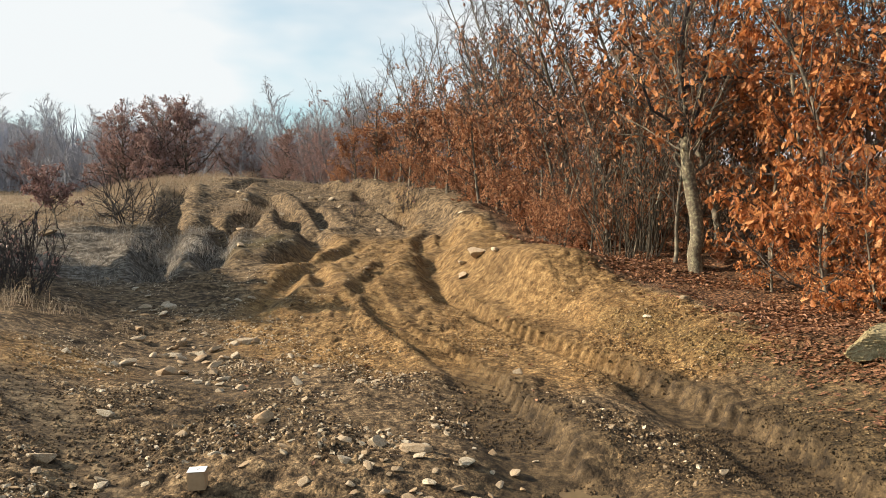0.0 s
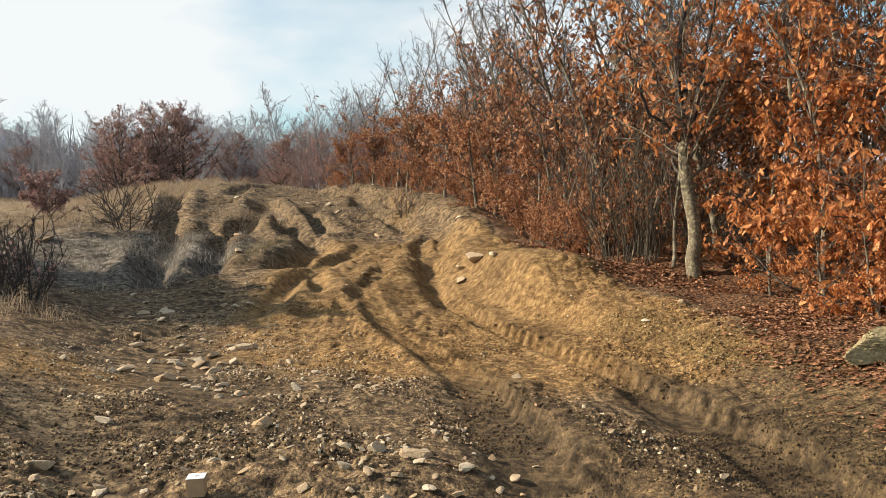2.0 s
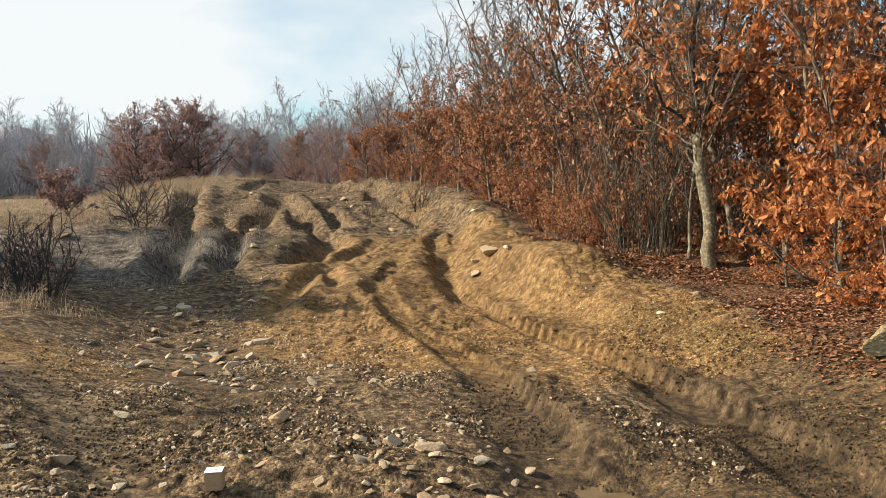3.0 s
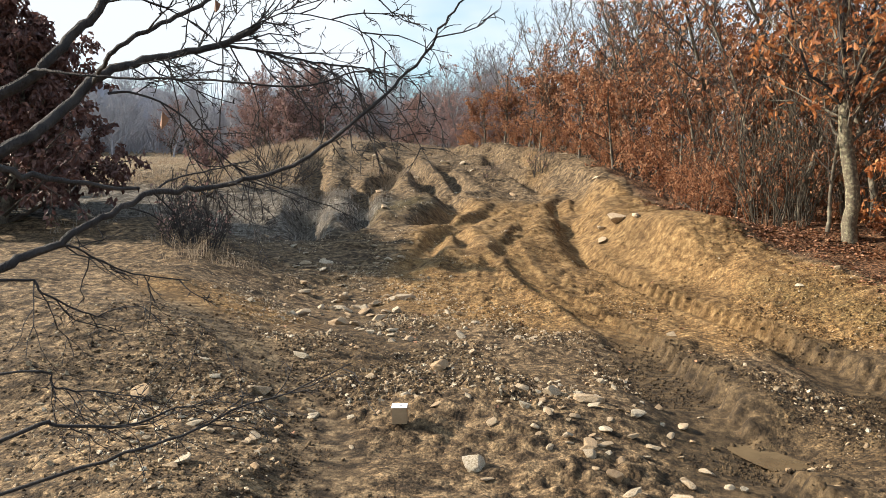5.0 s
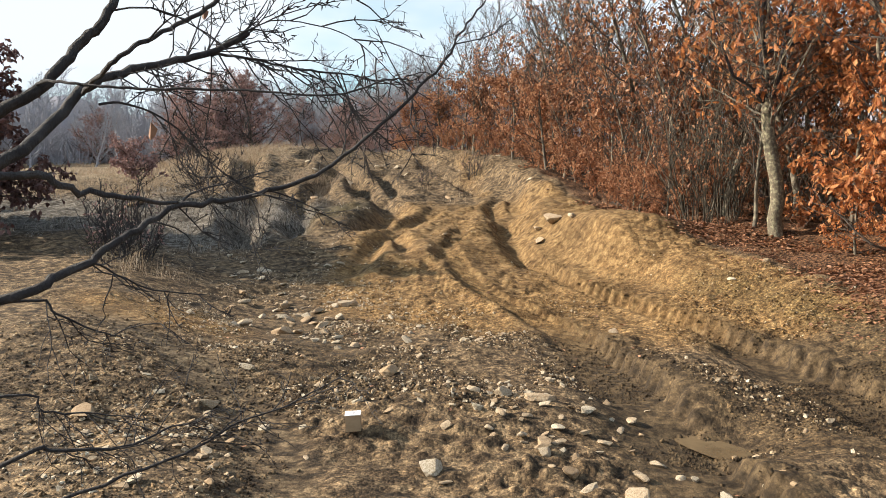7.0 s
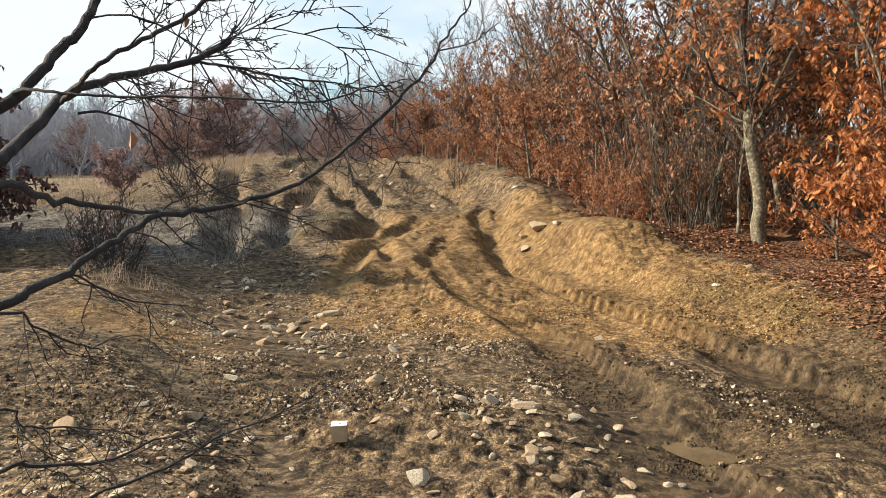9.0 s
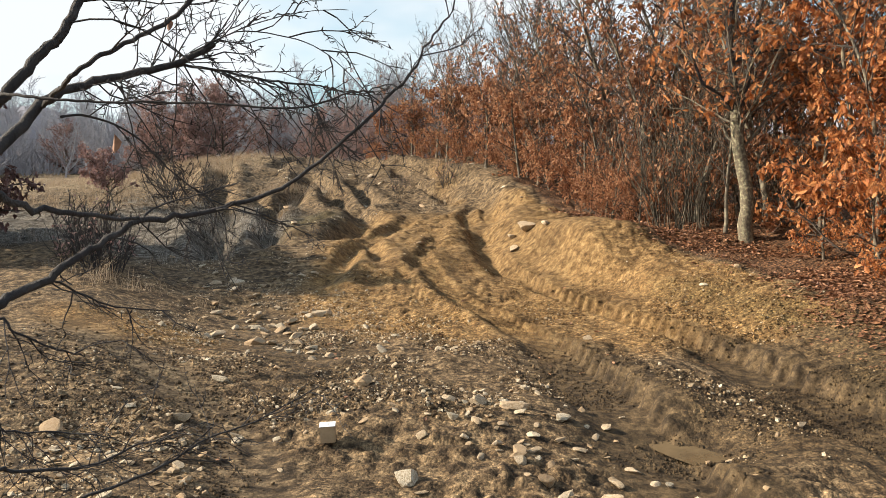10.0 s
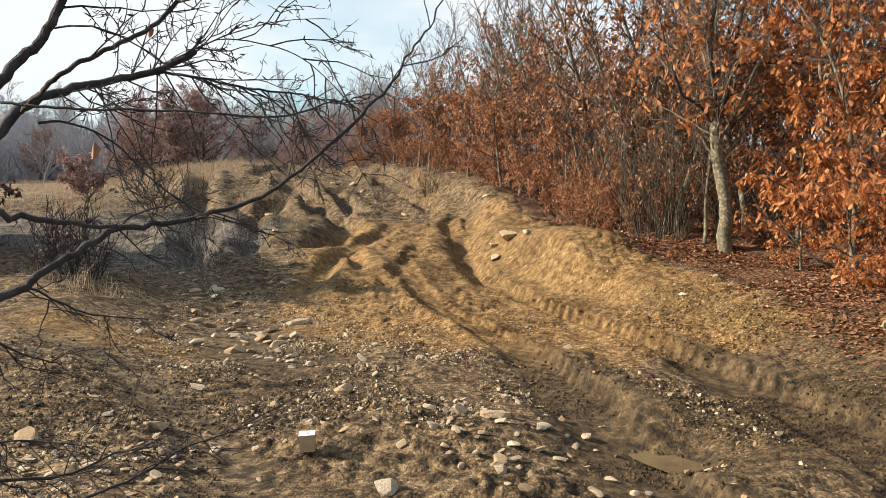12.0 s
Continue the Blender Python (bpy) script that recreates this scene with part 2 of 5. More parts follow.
LITTER_LEAF = leaf_material("fallen_oak_leaf", [(0.0, (0.075, 0.036, 0.023)), (0.45, (0.21, 0.098, 0.052)), (0.8, (0.35, 0.178, 0.095)), (1.0, (0.44, 0.28, 0.17))], 0.1)
STRAW = leaf_material("dry_grass_blade", [(0.0, (0.21, 0.152, 0.10)), (0.6, (0.38, 0.29, 0.20)), (1.0, (0.50, 0.42, 0.32))], 0.3)
RIMED_GRASS = leaf_material("rimed_grass_blade", [(0.0, (0.18, 0.155, 0.125)), (0.6, (0.30, 0.27, 0.235)), (1.0, (0.46, 0.45, 0.43))], 0.2)
WATER = water_material()
CARDBOARD = plain_material("cardboard", (0.34, 0.235, 0.14), 0.8, 0.3, 0.18)
WHITE_PAPER = plain_material("white_paper", (0.78, 0.78, 0.80), 0.6, 0.4, 0.05)
INK = plain_material("grey_ink", (0.16, 0.16, 0.18), 0.7, 0.3, 0.1)


# ---- the lie of the land ----
def ramp01(a, b, v):
    t = np.clip((v - a) / (b - a), 0, 1)
    return t * t * (3 - 2 * t)


def lattice(ix, iy, seed):
    h = (ix * 374761393 + iy * 668265263 + seed * 1442695041) & 0xFFFFFFFF
    h = ((h ^ (h >> 13)) * 1274126177) & 0xFFFFFFFF
    return ((h ^ (h >> 16)) & 0xFFFF) / 32767.5 - 1


def rough_noise(x, y, size, seed, octaves=3, gain=0.5):
    out, amp = 0, 1.0
    for o in range(octaves):
        u, v = x / size, y / size
        iu, iv = np.floor(u).astype(np.int64), np.floor(v).astype(np.int64)
        fu, fv = u - iu, v - iv
        fu, fv = fu * fu * (3 - 2 * fu), fv * fv * (3 - 2 * fv)
        s = seed + o * 17
        a = lattice(iu, iv, s) * (1 - fu) + lattice(iu + 1, iv, s) * fu
        b = lattice(iu, iv + 1, s) * (1 - fu) + lattice(iu + 1, iv + 1, s) * fu
        out = out + amp * (a * (1 - fv) + b * fv)
        size, amp = size * 0.5, amp * gain
    return out


def along(x, y, line, margin=2.4):
    """Distance to the side of a line of (x, y) points, signed, and the way gone along it. Places beyond the margin count as far off."""
    best, side, way, gone = np.full(x.shape, 1e9), np.full(x.shape, -1.0), np.zeros(x.shape), 0.0
    lx, ly = [p[0] for p in line], [p[1] for p in line]
    close = (x > min(lx) - margin) & (x < max(lx) + margin) & (y > min(ly) - margin) & (y < max(ly) + margin)
    if not close.any():
        return best, side, way
    px, py = x[close], y[close]
    b1, s1, w1 = np.full(px.shape, 1e9), np.zeros(px.shape), np.zeros(px.shape)
    for (ax, ay), (bx, by) in zip(line, line[1:]):
        dx, dy = bx - ax, by - ay
        n = math.hypot(dx, dy)
        t = np.clip(((px - ax) * dx + (py - ay) * dy) / (n * n), 0, 1)
        d = np.hypot(px - ax - t * dx, py - ay - t * dy)
        near = d < b1
        b1, s1, w1 = np.where(near, d, b1), np.where(near, np.sign(dx * (py - ay) - dy * (px - ax)), s1), np.where(near, gone + t * n, w1)
        gone += n
    best[close], side[close], way[close] = b1, s1, w1
    return best, side, way


def smooth_line(pts, steps=4):
    out = []
    p = [pts[0], *pts, pts[-1]]
    for i in range(1, len(p) - 2):
        for k in range(steps):
            t = k / steps
            a, b, c, d = (np.array(q, float) for q in p[i - 1:i + 3])
            out.append(tuple(0.5 * (2 * b + (c - a) * t + (2 * a - 5 * b + 4 * c - d) * t * t + (3 * b - a - 3 * c + d) * t ** 3)))
    return out + [tuple(pts[-1])]


def bank_edge(y):
    return np.interp(y, (0, 4, 7, 9, 11, 13, 15, 19, 24, 30, 40), (4.2, 3.4, 2.7, 2.05, 1.15, 0.45, 0.2, -0.8, -1.5, -2.6, -4))


def left_edge(y):
    return np.interp(y, (0, 5, 7, 9, 11, 14, 20), (-3.3, -3.1, -3.5, -4.5, -5.8, -8, -12))


LEFT_RUT = smooth_line([(0.66, 2.2), (0.58, 4.3), (0.50, 5.1), (0.33, 6.1), (0.10, 7.3), (-0.22, 8.25), (-0.55, 9.2), (-0.95, 10.2), (-1.38, 11.5), (-1.7, 13.0)])
RIGHT_RUT = smooth_line([(2.15, 2.2), (2.06, 4.8), (1.94, 5.7), (1.66, 6.8), (1.34, 7.9), (0.97, 9.0), (0.42, 10.2), (-0.05, 11.5), (-0.50, 13.2)])
OLD_TRACK = smooth_line([(-4.4, 6.6), (-3.47, 5.87), (-2.64, 5.1), (-2.0, 4.25), (-1.6, 3.2), (-1.4, 2.0)])
GULLIES = [  # washed-out wheel tracks up the slope: line, depth, half width
    (smooth_line([(-9.4, 25.5), (-8.4, 22.5), (-7.66, 20.2), (-6.55, 17.2), (-5.98, 15.3), (-4.96, 12.2)]), 0.42, 0.26),
    (smooth_line([(-6.9, 20.4), (-6.1, 18.9), (-5.67, 18.1), (-5.14, 16.1), (-4.26, 12.95)]), 0.36, 0.22),
    (smooth_line([(-6.4, 24.6), (-5.8, 21.9), (-5.72, 20.3), (-5.7, 18.2)]), 0.40, 0.27),
    (smooth_line([(-6.2, 24.5), (-5.4, 22.4), (-4.63, 20.2), (-4.04, 18.2)]), 0.40, 0.24),
    (smooth_line([(-4.9, 21.6), (-3.96, 19.3), (-3.2, 16.7), (-3.12, 15.4), (-3.3, 13.2)]), 0.30, 0.28),
    (smooth_line([(-4.8, 23.0), (-4.03, 21.1), (-3.2, 18.5)]), 0.36, 0.23),
    (smooth_line([(-3.3, 23.2), (-2.4, 22.1), (-1.93, 21.3), (-1.4, 19.3)]), 0.40, 0.26),
    (smooth_line([(-0.75, 19.2), (-0.98, 17.5), (-0.79, 15.2), (-0.57, 13.1), (-0.37, 11.95), (-0.2, 10.9)]), 0.17, 0.19),
    (smooth_line([(-0.72, 18.6), (-0.48, 16.7), (-0.28, 14.3)]), 0.22, 0.18),
    (smooth_line([(-7.0, 16.8), (-6.27, 15.3), (-5.7, 13.4)]), 0.30, 0.22),
    (smooth_line([(-10.3, 24.6), (-9.9, 23.6), (-9.4, 21.8)]), 0.35, 0.30),
    (smooth_line([(-2.75, 10.0), (-2.8, 11.8), (-2.73, 13.2), (-2.48, 14.5), (-2.2, 17.3)]), 0.16, 0.20),
    (smooth_line([(-2.62, 13.8), (-2.1, 11.3)]), 0.16, 0.13),
    (smooth_line([(-1.75, 10.4), (-1.6, 12.2), (-1.35, 14.6)]), 0.09, 0.14),
    (smooth_line([(-3.3, 23.5), (-3.6, 26), (-4.9, 29)]), 0.20, 0.25),
    (smooth_line([(-7.2, 24), (-7.6, 27), (-7.0, 30)]), 0.22, 0.26),
]
# cut banks that rise to the right of a line: line, height, half width of the face, how far the top reaches
CUTS = [
    (smooth_line([(-0.62, 16.6), (-0.28, 14.3), (0.05, 12.9), (0.36, 11.8), (0.74, 10.8), (1.3, 9.9)]), 0.30, 0.24, 1.3),
    (smooth_line([(-5.6, 28.6), (-3.9, 26.4), (-2.45, 24.2), (-1.5, 22.0), (-0.62, 19.4), (-0.05, 17.0), (0.3, 15.6)]), 0.34, 0.20, 1.6),
]
PUDDLES = [(0.85, 4.40, 0.30, 0.34, -0.14), (-9.6, 13.2, 1.6, 0.8, 0.0)]


def land(x, y, detail=True):
    """Height of the ground, and the tracks' nearness, for arrays of x and y."""
    x, y = np.asarray(x, float), np.asarray(y, float)
    z = 0
    for k in (-1.2, -0.6, 0, 0.6, 1.2):
        z = z + 0.2 * np.interp(y + k, (-300, -20, 0, 8, 9.5, 11, 13, 16, 19.5, 23.5, 28, 31, 40, 90, 700),
                                (-3, -0.3, -0.02, 0.0, 0.07, 0.24, 0.50, 0.85, 1.25, 2.02, 2.66, 2.86, 3.0, 3.8, 6))
    edge = x - bank_edge(y)
    z = z + np.interp(y, (2, 5, 7, 10.8, 13, 16, 24), (0.45, 0.45, 0.5, 0.33, 0.35, 0.3, 0.25)) * ramp01(-1.0, 0.7, edge)
    z = z + 0.05 * np.clip(edge - 1, 0, 30)
    z = z + 0.24 * ramp01(-0.42, -0.12, edge) * np.exp(-((y - 11.3) / 1.6) ** 2)
    lft = x - left_edge(y)
    z = z + 0.42 * ramp01(1.1, -1.2, lft) * ramp01(3.2, 5.8, y) * ramp01(16, 11, y)
    z = z + 0.30 * ramp01(-5, -9, x) * ramp01(11, 18, y) - 0.75 * ramp01(-9, -15, x) * ramp01(19, 27, y) * ramp01(60, 35, y)
    z = z + 0.16 * np.exp(-((x + 2.2) / 1.1) ** 2 - ((y - 11.6) / 1.9) ** 2)
    z = z + 0.14 * np.exp(-((x + 1.15) / 0.8) ** 2 - ((y - 14.2) / 1.5) ** 2)
    z = z + 0.20 * np.exp(-((x + 3.9) / 0.95) ** 2 - ((y - 15.0) / 2.2) ** 2)
    z = z + 0.10 * np.exp(-((x + 0.6) / 1.2) ** 2 - ((y - 4.9) / 0.8) ** 2)
    z = z + 0.14 * np.exp(-((x + 2.3) / 0.8) ** 2 - ((y - 3.1) / 0.8) ** 2)
    z = z - 0.10 * np.exp(-((x + 3.2) / 1.0) ** 2 - ((y - 9.0) / 2.4) ** 2)
    z = z + 0.10 * np.exp(-((x - 1.02) / 0.36) ** 2 - ((y - 5.9) / 1.1) ** 2)
    wear = np.zeros(x.shape)
    for line, deep, wide in GULLIES:
        d, s, w = along(x, y, line)
        span = sum(math.dist(p, q) for p, q in zip(line, line[1:]))
        deep = 0.72 * deep * ramp01(0, 1.1, w) * ramp01(span, span - 1.1, w) * (1 + 0.22 * rough_noise(x, y, 0.9, 41, 2))
        wide = wide * (1 + 0.25 * rough_noise(x, y, 0.7, 47, 1))
        z = z - deep * np.exp(-(d / wide) ** 3) + 0.35 * deep * np.exp(-((d - 2.0 * wide) / wide) ** 2)
        wear = np.maximum(wear, np.exp(-(d / wide) ** 2) * ramp01(0, 1.0, w) * ramp01(span, span - 1.0, w))
    for line, high, wide, reach in CUTS:
        d, s, w = along(x, y, line)
        span = sum(math.dist(p, q) for p, q in zip(line, line[1:]))
        u = d * s + (0.10 * rough_noise(x, y, 0.8, 59, 2) if detail else 0)
        z = z + high * ramp01(-wide, wide, u) * ramp01(reach + 0.6, 0.3, u) * ramp01(0, 1.4, w) * ramp01(span, span - 1.4, w)
    rut, calm = np.zeros(x.shape), np.zeros(x.shape)
    for line, deep, left in ((LEFT_RUT, 0.085, True), (RIGHT_RUT, 0.105, False)):
        d, s, w = along(x, y, line)
        fade = ramp01(13.2, 11.0, y)
        half = np.interp(y, (4.5, 6.5, 8.0, 10.0), (0.21, 0.19, 0.14, 0.13) if left else (0.20, 0.16, 0.13, 0.11))
        deep = deep * (1 - 0.5 * ramp01(6.8, 7.8, y)) if left else deep
        rim = (0.060 - 0.035 * ramp01(6.8, 7.6, y) if left else 0.05) + (0.02 * rough_noise(x, y, 0.5, 67, 2) if detail else 0)
        # tread lugs pressed into the right-hand wall, uneven along the way
        gait = w / 0.20 + 0.6 * d + (0.25 * rough_noise(x, y, 0.8, 71, 1) if detail else 0)
        tooth = np.clip(2.2 * np.sin(2 * math.pi * gait), -1, 1) * (1 if detail else 0)
        tooth = tooth * (0.75 + (0.35 * rough_noise(x, y, 0.35, 73, 1) if detail else 0)) * ramp01(11.3, 10.2, y)
        u = d - half + 0.035 * tooth
        wall = -deep + (deep + rim + 0.012 * tooth) * ramp01(-0.045, 0.045, u)
        wall = np.where(d > half + 0.08, (rim + 0.012 * tooth * ramp01(half + 0.2, half + 0.08, d)) * ramp01(half + 0.5, half + 0.1, d), wall)
        slope = -deep * ramp01(half + 0.14 + 0.3 * ramp01(7.4, 6.4, y), half - 0.04, d) + (0.07 * np.exp(-((d - 0.36) / 0.12) ** 2) * ramp01(7.2, 8.4, y) if left else 0.03 * np.exp(-((d - half - 0.14) / 0.07) ** 2))
        z = z + fade * np.where(s <= 0, wall, slope)
        if detail:
            ladder = np.clip(2.2 * np.sin(2 * math.pi * (w - 1.1 * d * s) / 0.20), -1, 1)
            tread = 0.030 * ladder * ramp01(half + 0.05, half, d) * (0.8 + 0.2 * rough_noise(x, y, 0.3, 79, 1))
            z = z + fade * tread * (ramp01(6.4, 7.2, y) if left else 0.5 * ramp01(8.2, 9.0, y))
        rut = np.maximum(rut, fade * np.exp(-(d / (half + 0.04)) ** 4))
        calm = np.maximum(calm, fade * np.exp(-(d / (half + 0.2)) ** 4))
    d, s, w = along(x, y, OLD_TRACK)
    z = z - 0.035 * np.exp(-(d / 0.24) ** 4)
    smooth = np.maximum(calm, np.exp(-(d / 0.25) ** 4))
    smooth = np.maximum(smooth, 0.9 * np.exp(-((edge + 0.35) / 0.38) ** 2 - ((y - 12.2) / 1.5) ** 2))
    for px, py, rx, ry, level in PUDDLES:
        q = ((x - px) / rx) ** 2 + ((y - py) / ry) ** 2
        k = np.exp(-q * 0.6)
        if level < 0:
            z = z * (1 - k) + k * np.minimum(z, level - 0.03)
    if detail:
        far = ramp01(34, 60, np.hypot(x, y))
        z = z + (1 - far) * 0.055 * rough_noise(x, y, 1.7, 3, 3)
        rough = (1 - far) * (1 - 0.70 * smooth)
        z = z + rough * (0.030 * rough_noise(x, y, 0.42, 11, 2) + 0.03 * ramp01(12, 15, y) * rough_noise(x, y, 0.8, 29, 2))
        clod = np.abs(rough_noise(x, y, 0.19, 23, 1)) * 2.4 - 1
        clod2 = np.abs(rough_noise(x, y, 0.085, 31, 1)) * 2.4 - 1
        patch = 0.35 + 0.65 * ramp01(-0.4, 0.5, rough_noise(x, y, 1.1, 37, 2))
        hump = np.abs(rough_noise(x, y, 0.42, 97, 2)) * 2.0 - 0.8
        z = z + rough * 0.028 * hump * ramp01(11, 14, y) * ramp01(34, 27, y)
        clod3 = np.abs(rough_noise(x, y, 0.050, 53, 1)) * 2.4 - 1
        wide = np.maximum(ramp01(2.6, 3.4, x), ramp01(-1.9, -3.0, x))
        near2, near3 = ramp01(13.5, 9.5, y) * (1 - 0.7 * wide), ramp01(9.8, 8.6, y) * (1 - wide)
        z = z + rough * patch * (0.023 * clod * (0.6 + 0.4 * rough_noise(x, y, 0.3, 43, 1)) * ramp01(26, 16, y) + 0.013 * clod2 * near2 + 0.009 * clod3 * near3)
        z = z + far * 0.6 * rough_noise(x, y, 30, 5, 3)
    return z, rut, wear, smooth


def ground_z(x, y):
    return float(land(np.array([x]), np.array([y]))[0][0])


# ---- mesh tools ----
def mesh_object(name, verts, faces, mats, parent=None, label="", smooth=False):
    me = bpy.data.meshes.new(name)
    me.from_pydata(np.asarray(verts, float).tolist(), [], faces)
    for mt in (mats if isinstance(mats, (list, tuple)) else (mats,)):
        me.materials.append(mt)
    if smooth:
        me.polygons.foreach_set("use_smooth", [True] * len(me.polygons))
    me.update()
    ob = new(name, me)
    if parent:
        ob.parent = parent
    if label:
        ob["label"] = label
    return ob


def part(name, bm, mat, parent, label=""):
    me = bpy.data.meshes.new(name)
    bm.to_mesh(me)
    bm.free()
    me.materials.append(mat)
    ob = new(name, me)
    ob.parent = parent
    if label:
        ob["label"] = label
    return ob


class Tubes:
    """Tapered round limbs gathered into one mesh."""

    def __init__(self):
        self.parts, self.f, self.count = [], [], 0

    @property
    def v(self):
        return np.concatenate(self.parts)

    def add(self, pts, radii, sides=5):
        p, r = np.asarray(pts, float), np.asarray(radii, float)
        m, start = len(p), self.count
        d = np.empty_like(p)
        d[1:-1], d[0], d[-1] = p[2:] - p[:-2], p[1] - p[0], p[-1] - p[-2]
        d /= np.sqrt((d * d).sum(1))[:, None] + 1e-9
        a = np.cross(d, (0.31, 0.17, 0.93) if abs(d[m // 2][2]) < 0.8 else (1.0, 0.2, 0.0))
        a /= np.sqrt((a * a).sum(1))[:, None] + 1e-9
        b = np.cross(d, a)
        t = np.arange(sides) * (2 * math.pi / sides)
        ring = p[:, None] + r[:, None, None] * (np.cos(t)[None, :, None] * a[:, None] + np.sin(t)[None, :, None] * b[:, None])
        self.parts.append(ring.reshape(-1, 3))
        self.parts.append((p[-1] + (p[-1] - p[-2]) * 0.3)[None])
        self.count += m * sides + 1
        for q in range(start, start + (m - 1) * sides, sides):
            self.f.extend((q + k, q + (k + 1) % sides, q + sides + (k + 1) % sides, q + sides + k) for k in range(sides))
        q = start + (m - 1) * sides
        self.f.extend((q + k, q + (k + 1) % sides, q + sides) for k in range(sides))


# half outline of a lobed oak leaf, stalk to tip: along, half width
LOBES = ((0.14, 0.05), (0.26, 0.17), (0.36, 0.11), (0.50, 0.26), (0.60, 0.15), (0.74, 0.25), (0.84, 0.13))
# leaf shapes as rows of along, across, up; and their faces
OAK_SHAPE = np.array([(t, 0, -0.18 * t * t) for t in (0.0, 0.30, 0.62, 1.0)] + [(t, g * w, 0.25 * w - 0.18 * t * t) for g in (1, -1) for t, w in LOBES])
OAK_FACES = [q if k > 4 else q[::-1] for k in (4, 11) for q in ((0, 1, k + 2, k + 1, k), (1, 2, k + 4, k + 3, k + 2), (2, 3, k + 6, k + 5, k + 4))]
SIMPLE_SHAPE = np.array([(0, 0, 0), (0.45, 0.30, 0.12), (0.8, 0.22, -0.05), (1, 0, -0.2), (0.7, -0.27, 0), (0.35, -0.24, 0.12)])
SIMPLE_FACES = [(0, 1, 2, 3), (0, 3, 4, 5)]
KITE_SHAPE = np.array([(0, 0, 0), (0.5, 0.30, 0.1), (1, 0, -0.15), (0.55, -0.30, 0.1)])
KITE_FACES = [(0, 1, 2), (0, 2, 3)]


class Leaves:
    def __init__(self):
        self.parts, self.f, self.count = [], [], 0

    @property
    def v(self):
        return np.concatenate(self.parts)

    def add(self, place, way, up, length, lobed=True):
        way = way / math.sqrt(way @ way + 1e-9)
        sd = np.array((way[1] * up[2] - way[2] * up[1], way[2] * up[0] - way[0] * up[2], way[0] * up[1] - way[1] * up[0]))
        sd = sd / math.sqrt(sd @ sd + 1e-9)
        nn = np.array((sd[1] * way[2] - sd[2] * way[1], sd[2] * way[0] - sd[0] * way[2], sd[0] * way[1] - sd[1] * way[0]))
        shape, faces = (OAK_SHAPE, OAK_FACES) if lobed else (SIMPLE_SHAPE, SIMPLE_FACES) if lobed is None else (KITE_SHAPE, KITE_FACES)
        self.parts.append(place + length * (shape @ np.array((way, sd, nn))))
        s = self.count
        self.f.extend(tuple(s + i for i in q) for q in faces)
        self.count += len(shape)


def unit(rng):
    a = rng.normal(size=3)
    return a / np.linalg.norm(a)


def bent(rng, start, way, length, steps, wobble, lift=0.0):
    pts, p, d = [start], start, way / np.linalg.norm(way)
    for i in range(steps):
        d = d + wobble * rng.normal(size=3) + np.array((0, 0, lift))
        d = d / np.linalg.norm(d)
        p = p + d * length / steps
        pts.append(p)
    return pts


def thin(r0, r1, count):
    return [r0 + (r1 - r0) * i / (count - 1) for i in range(count)]


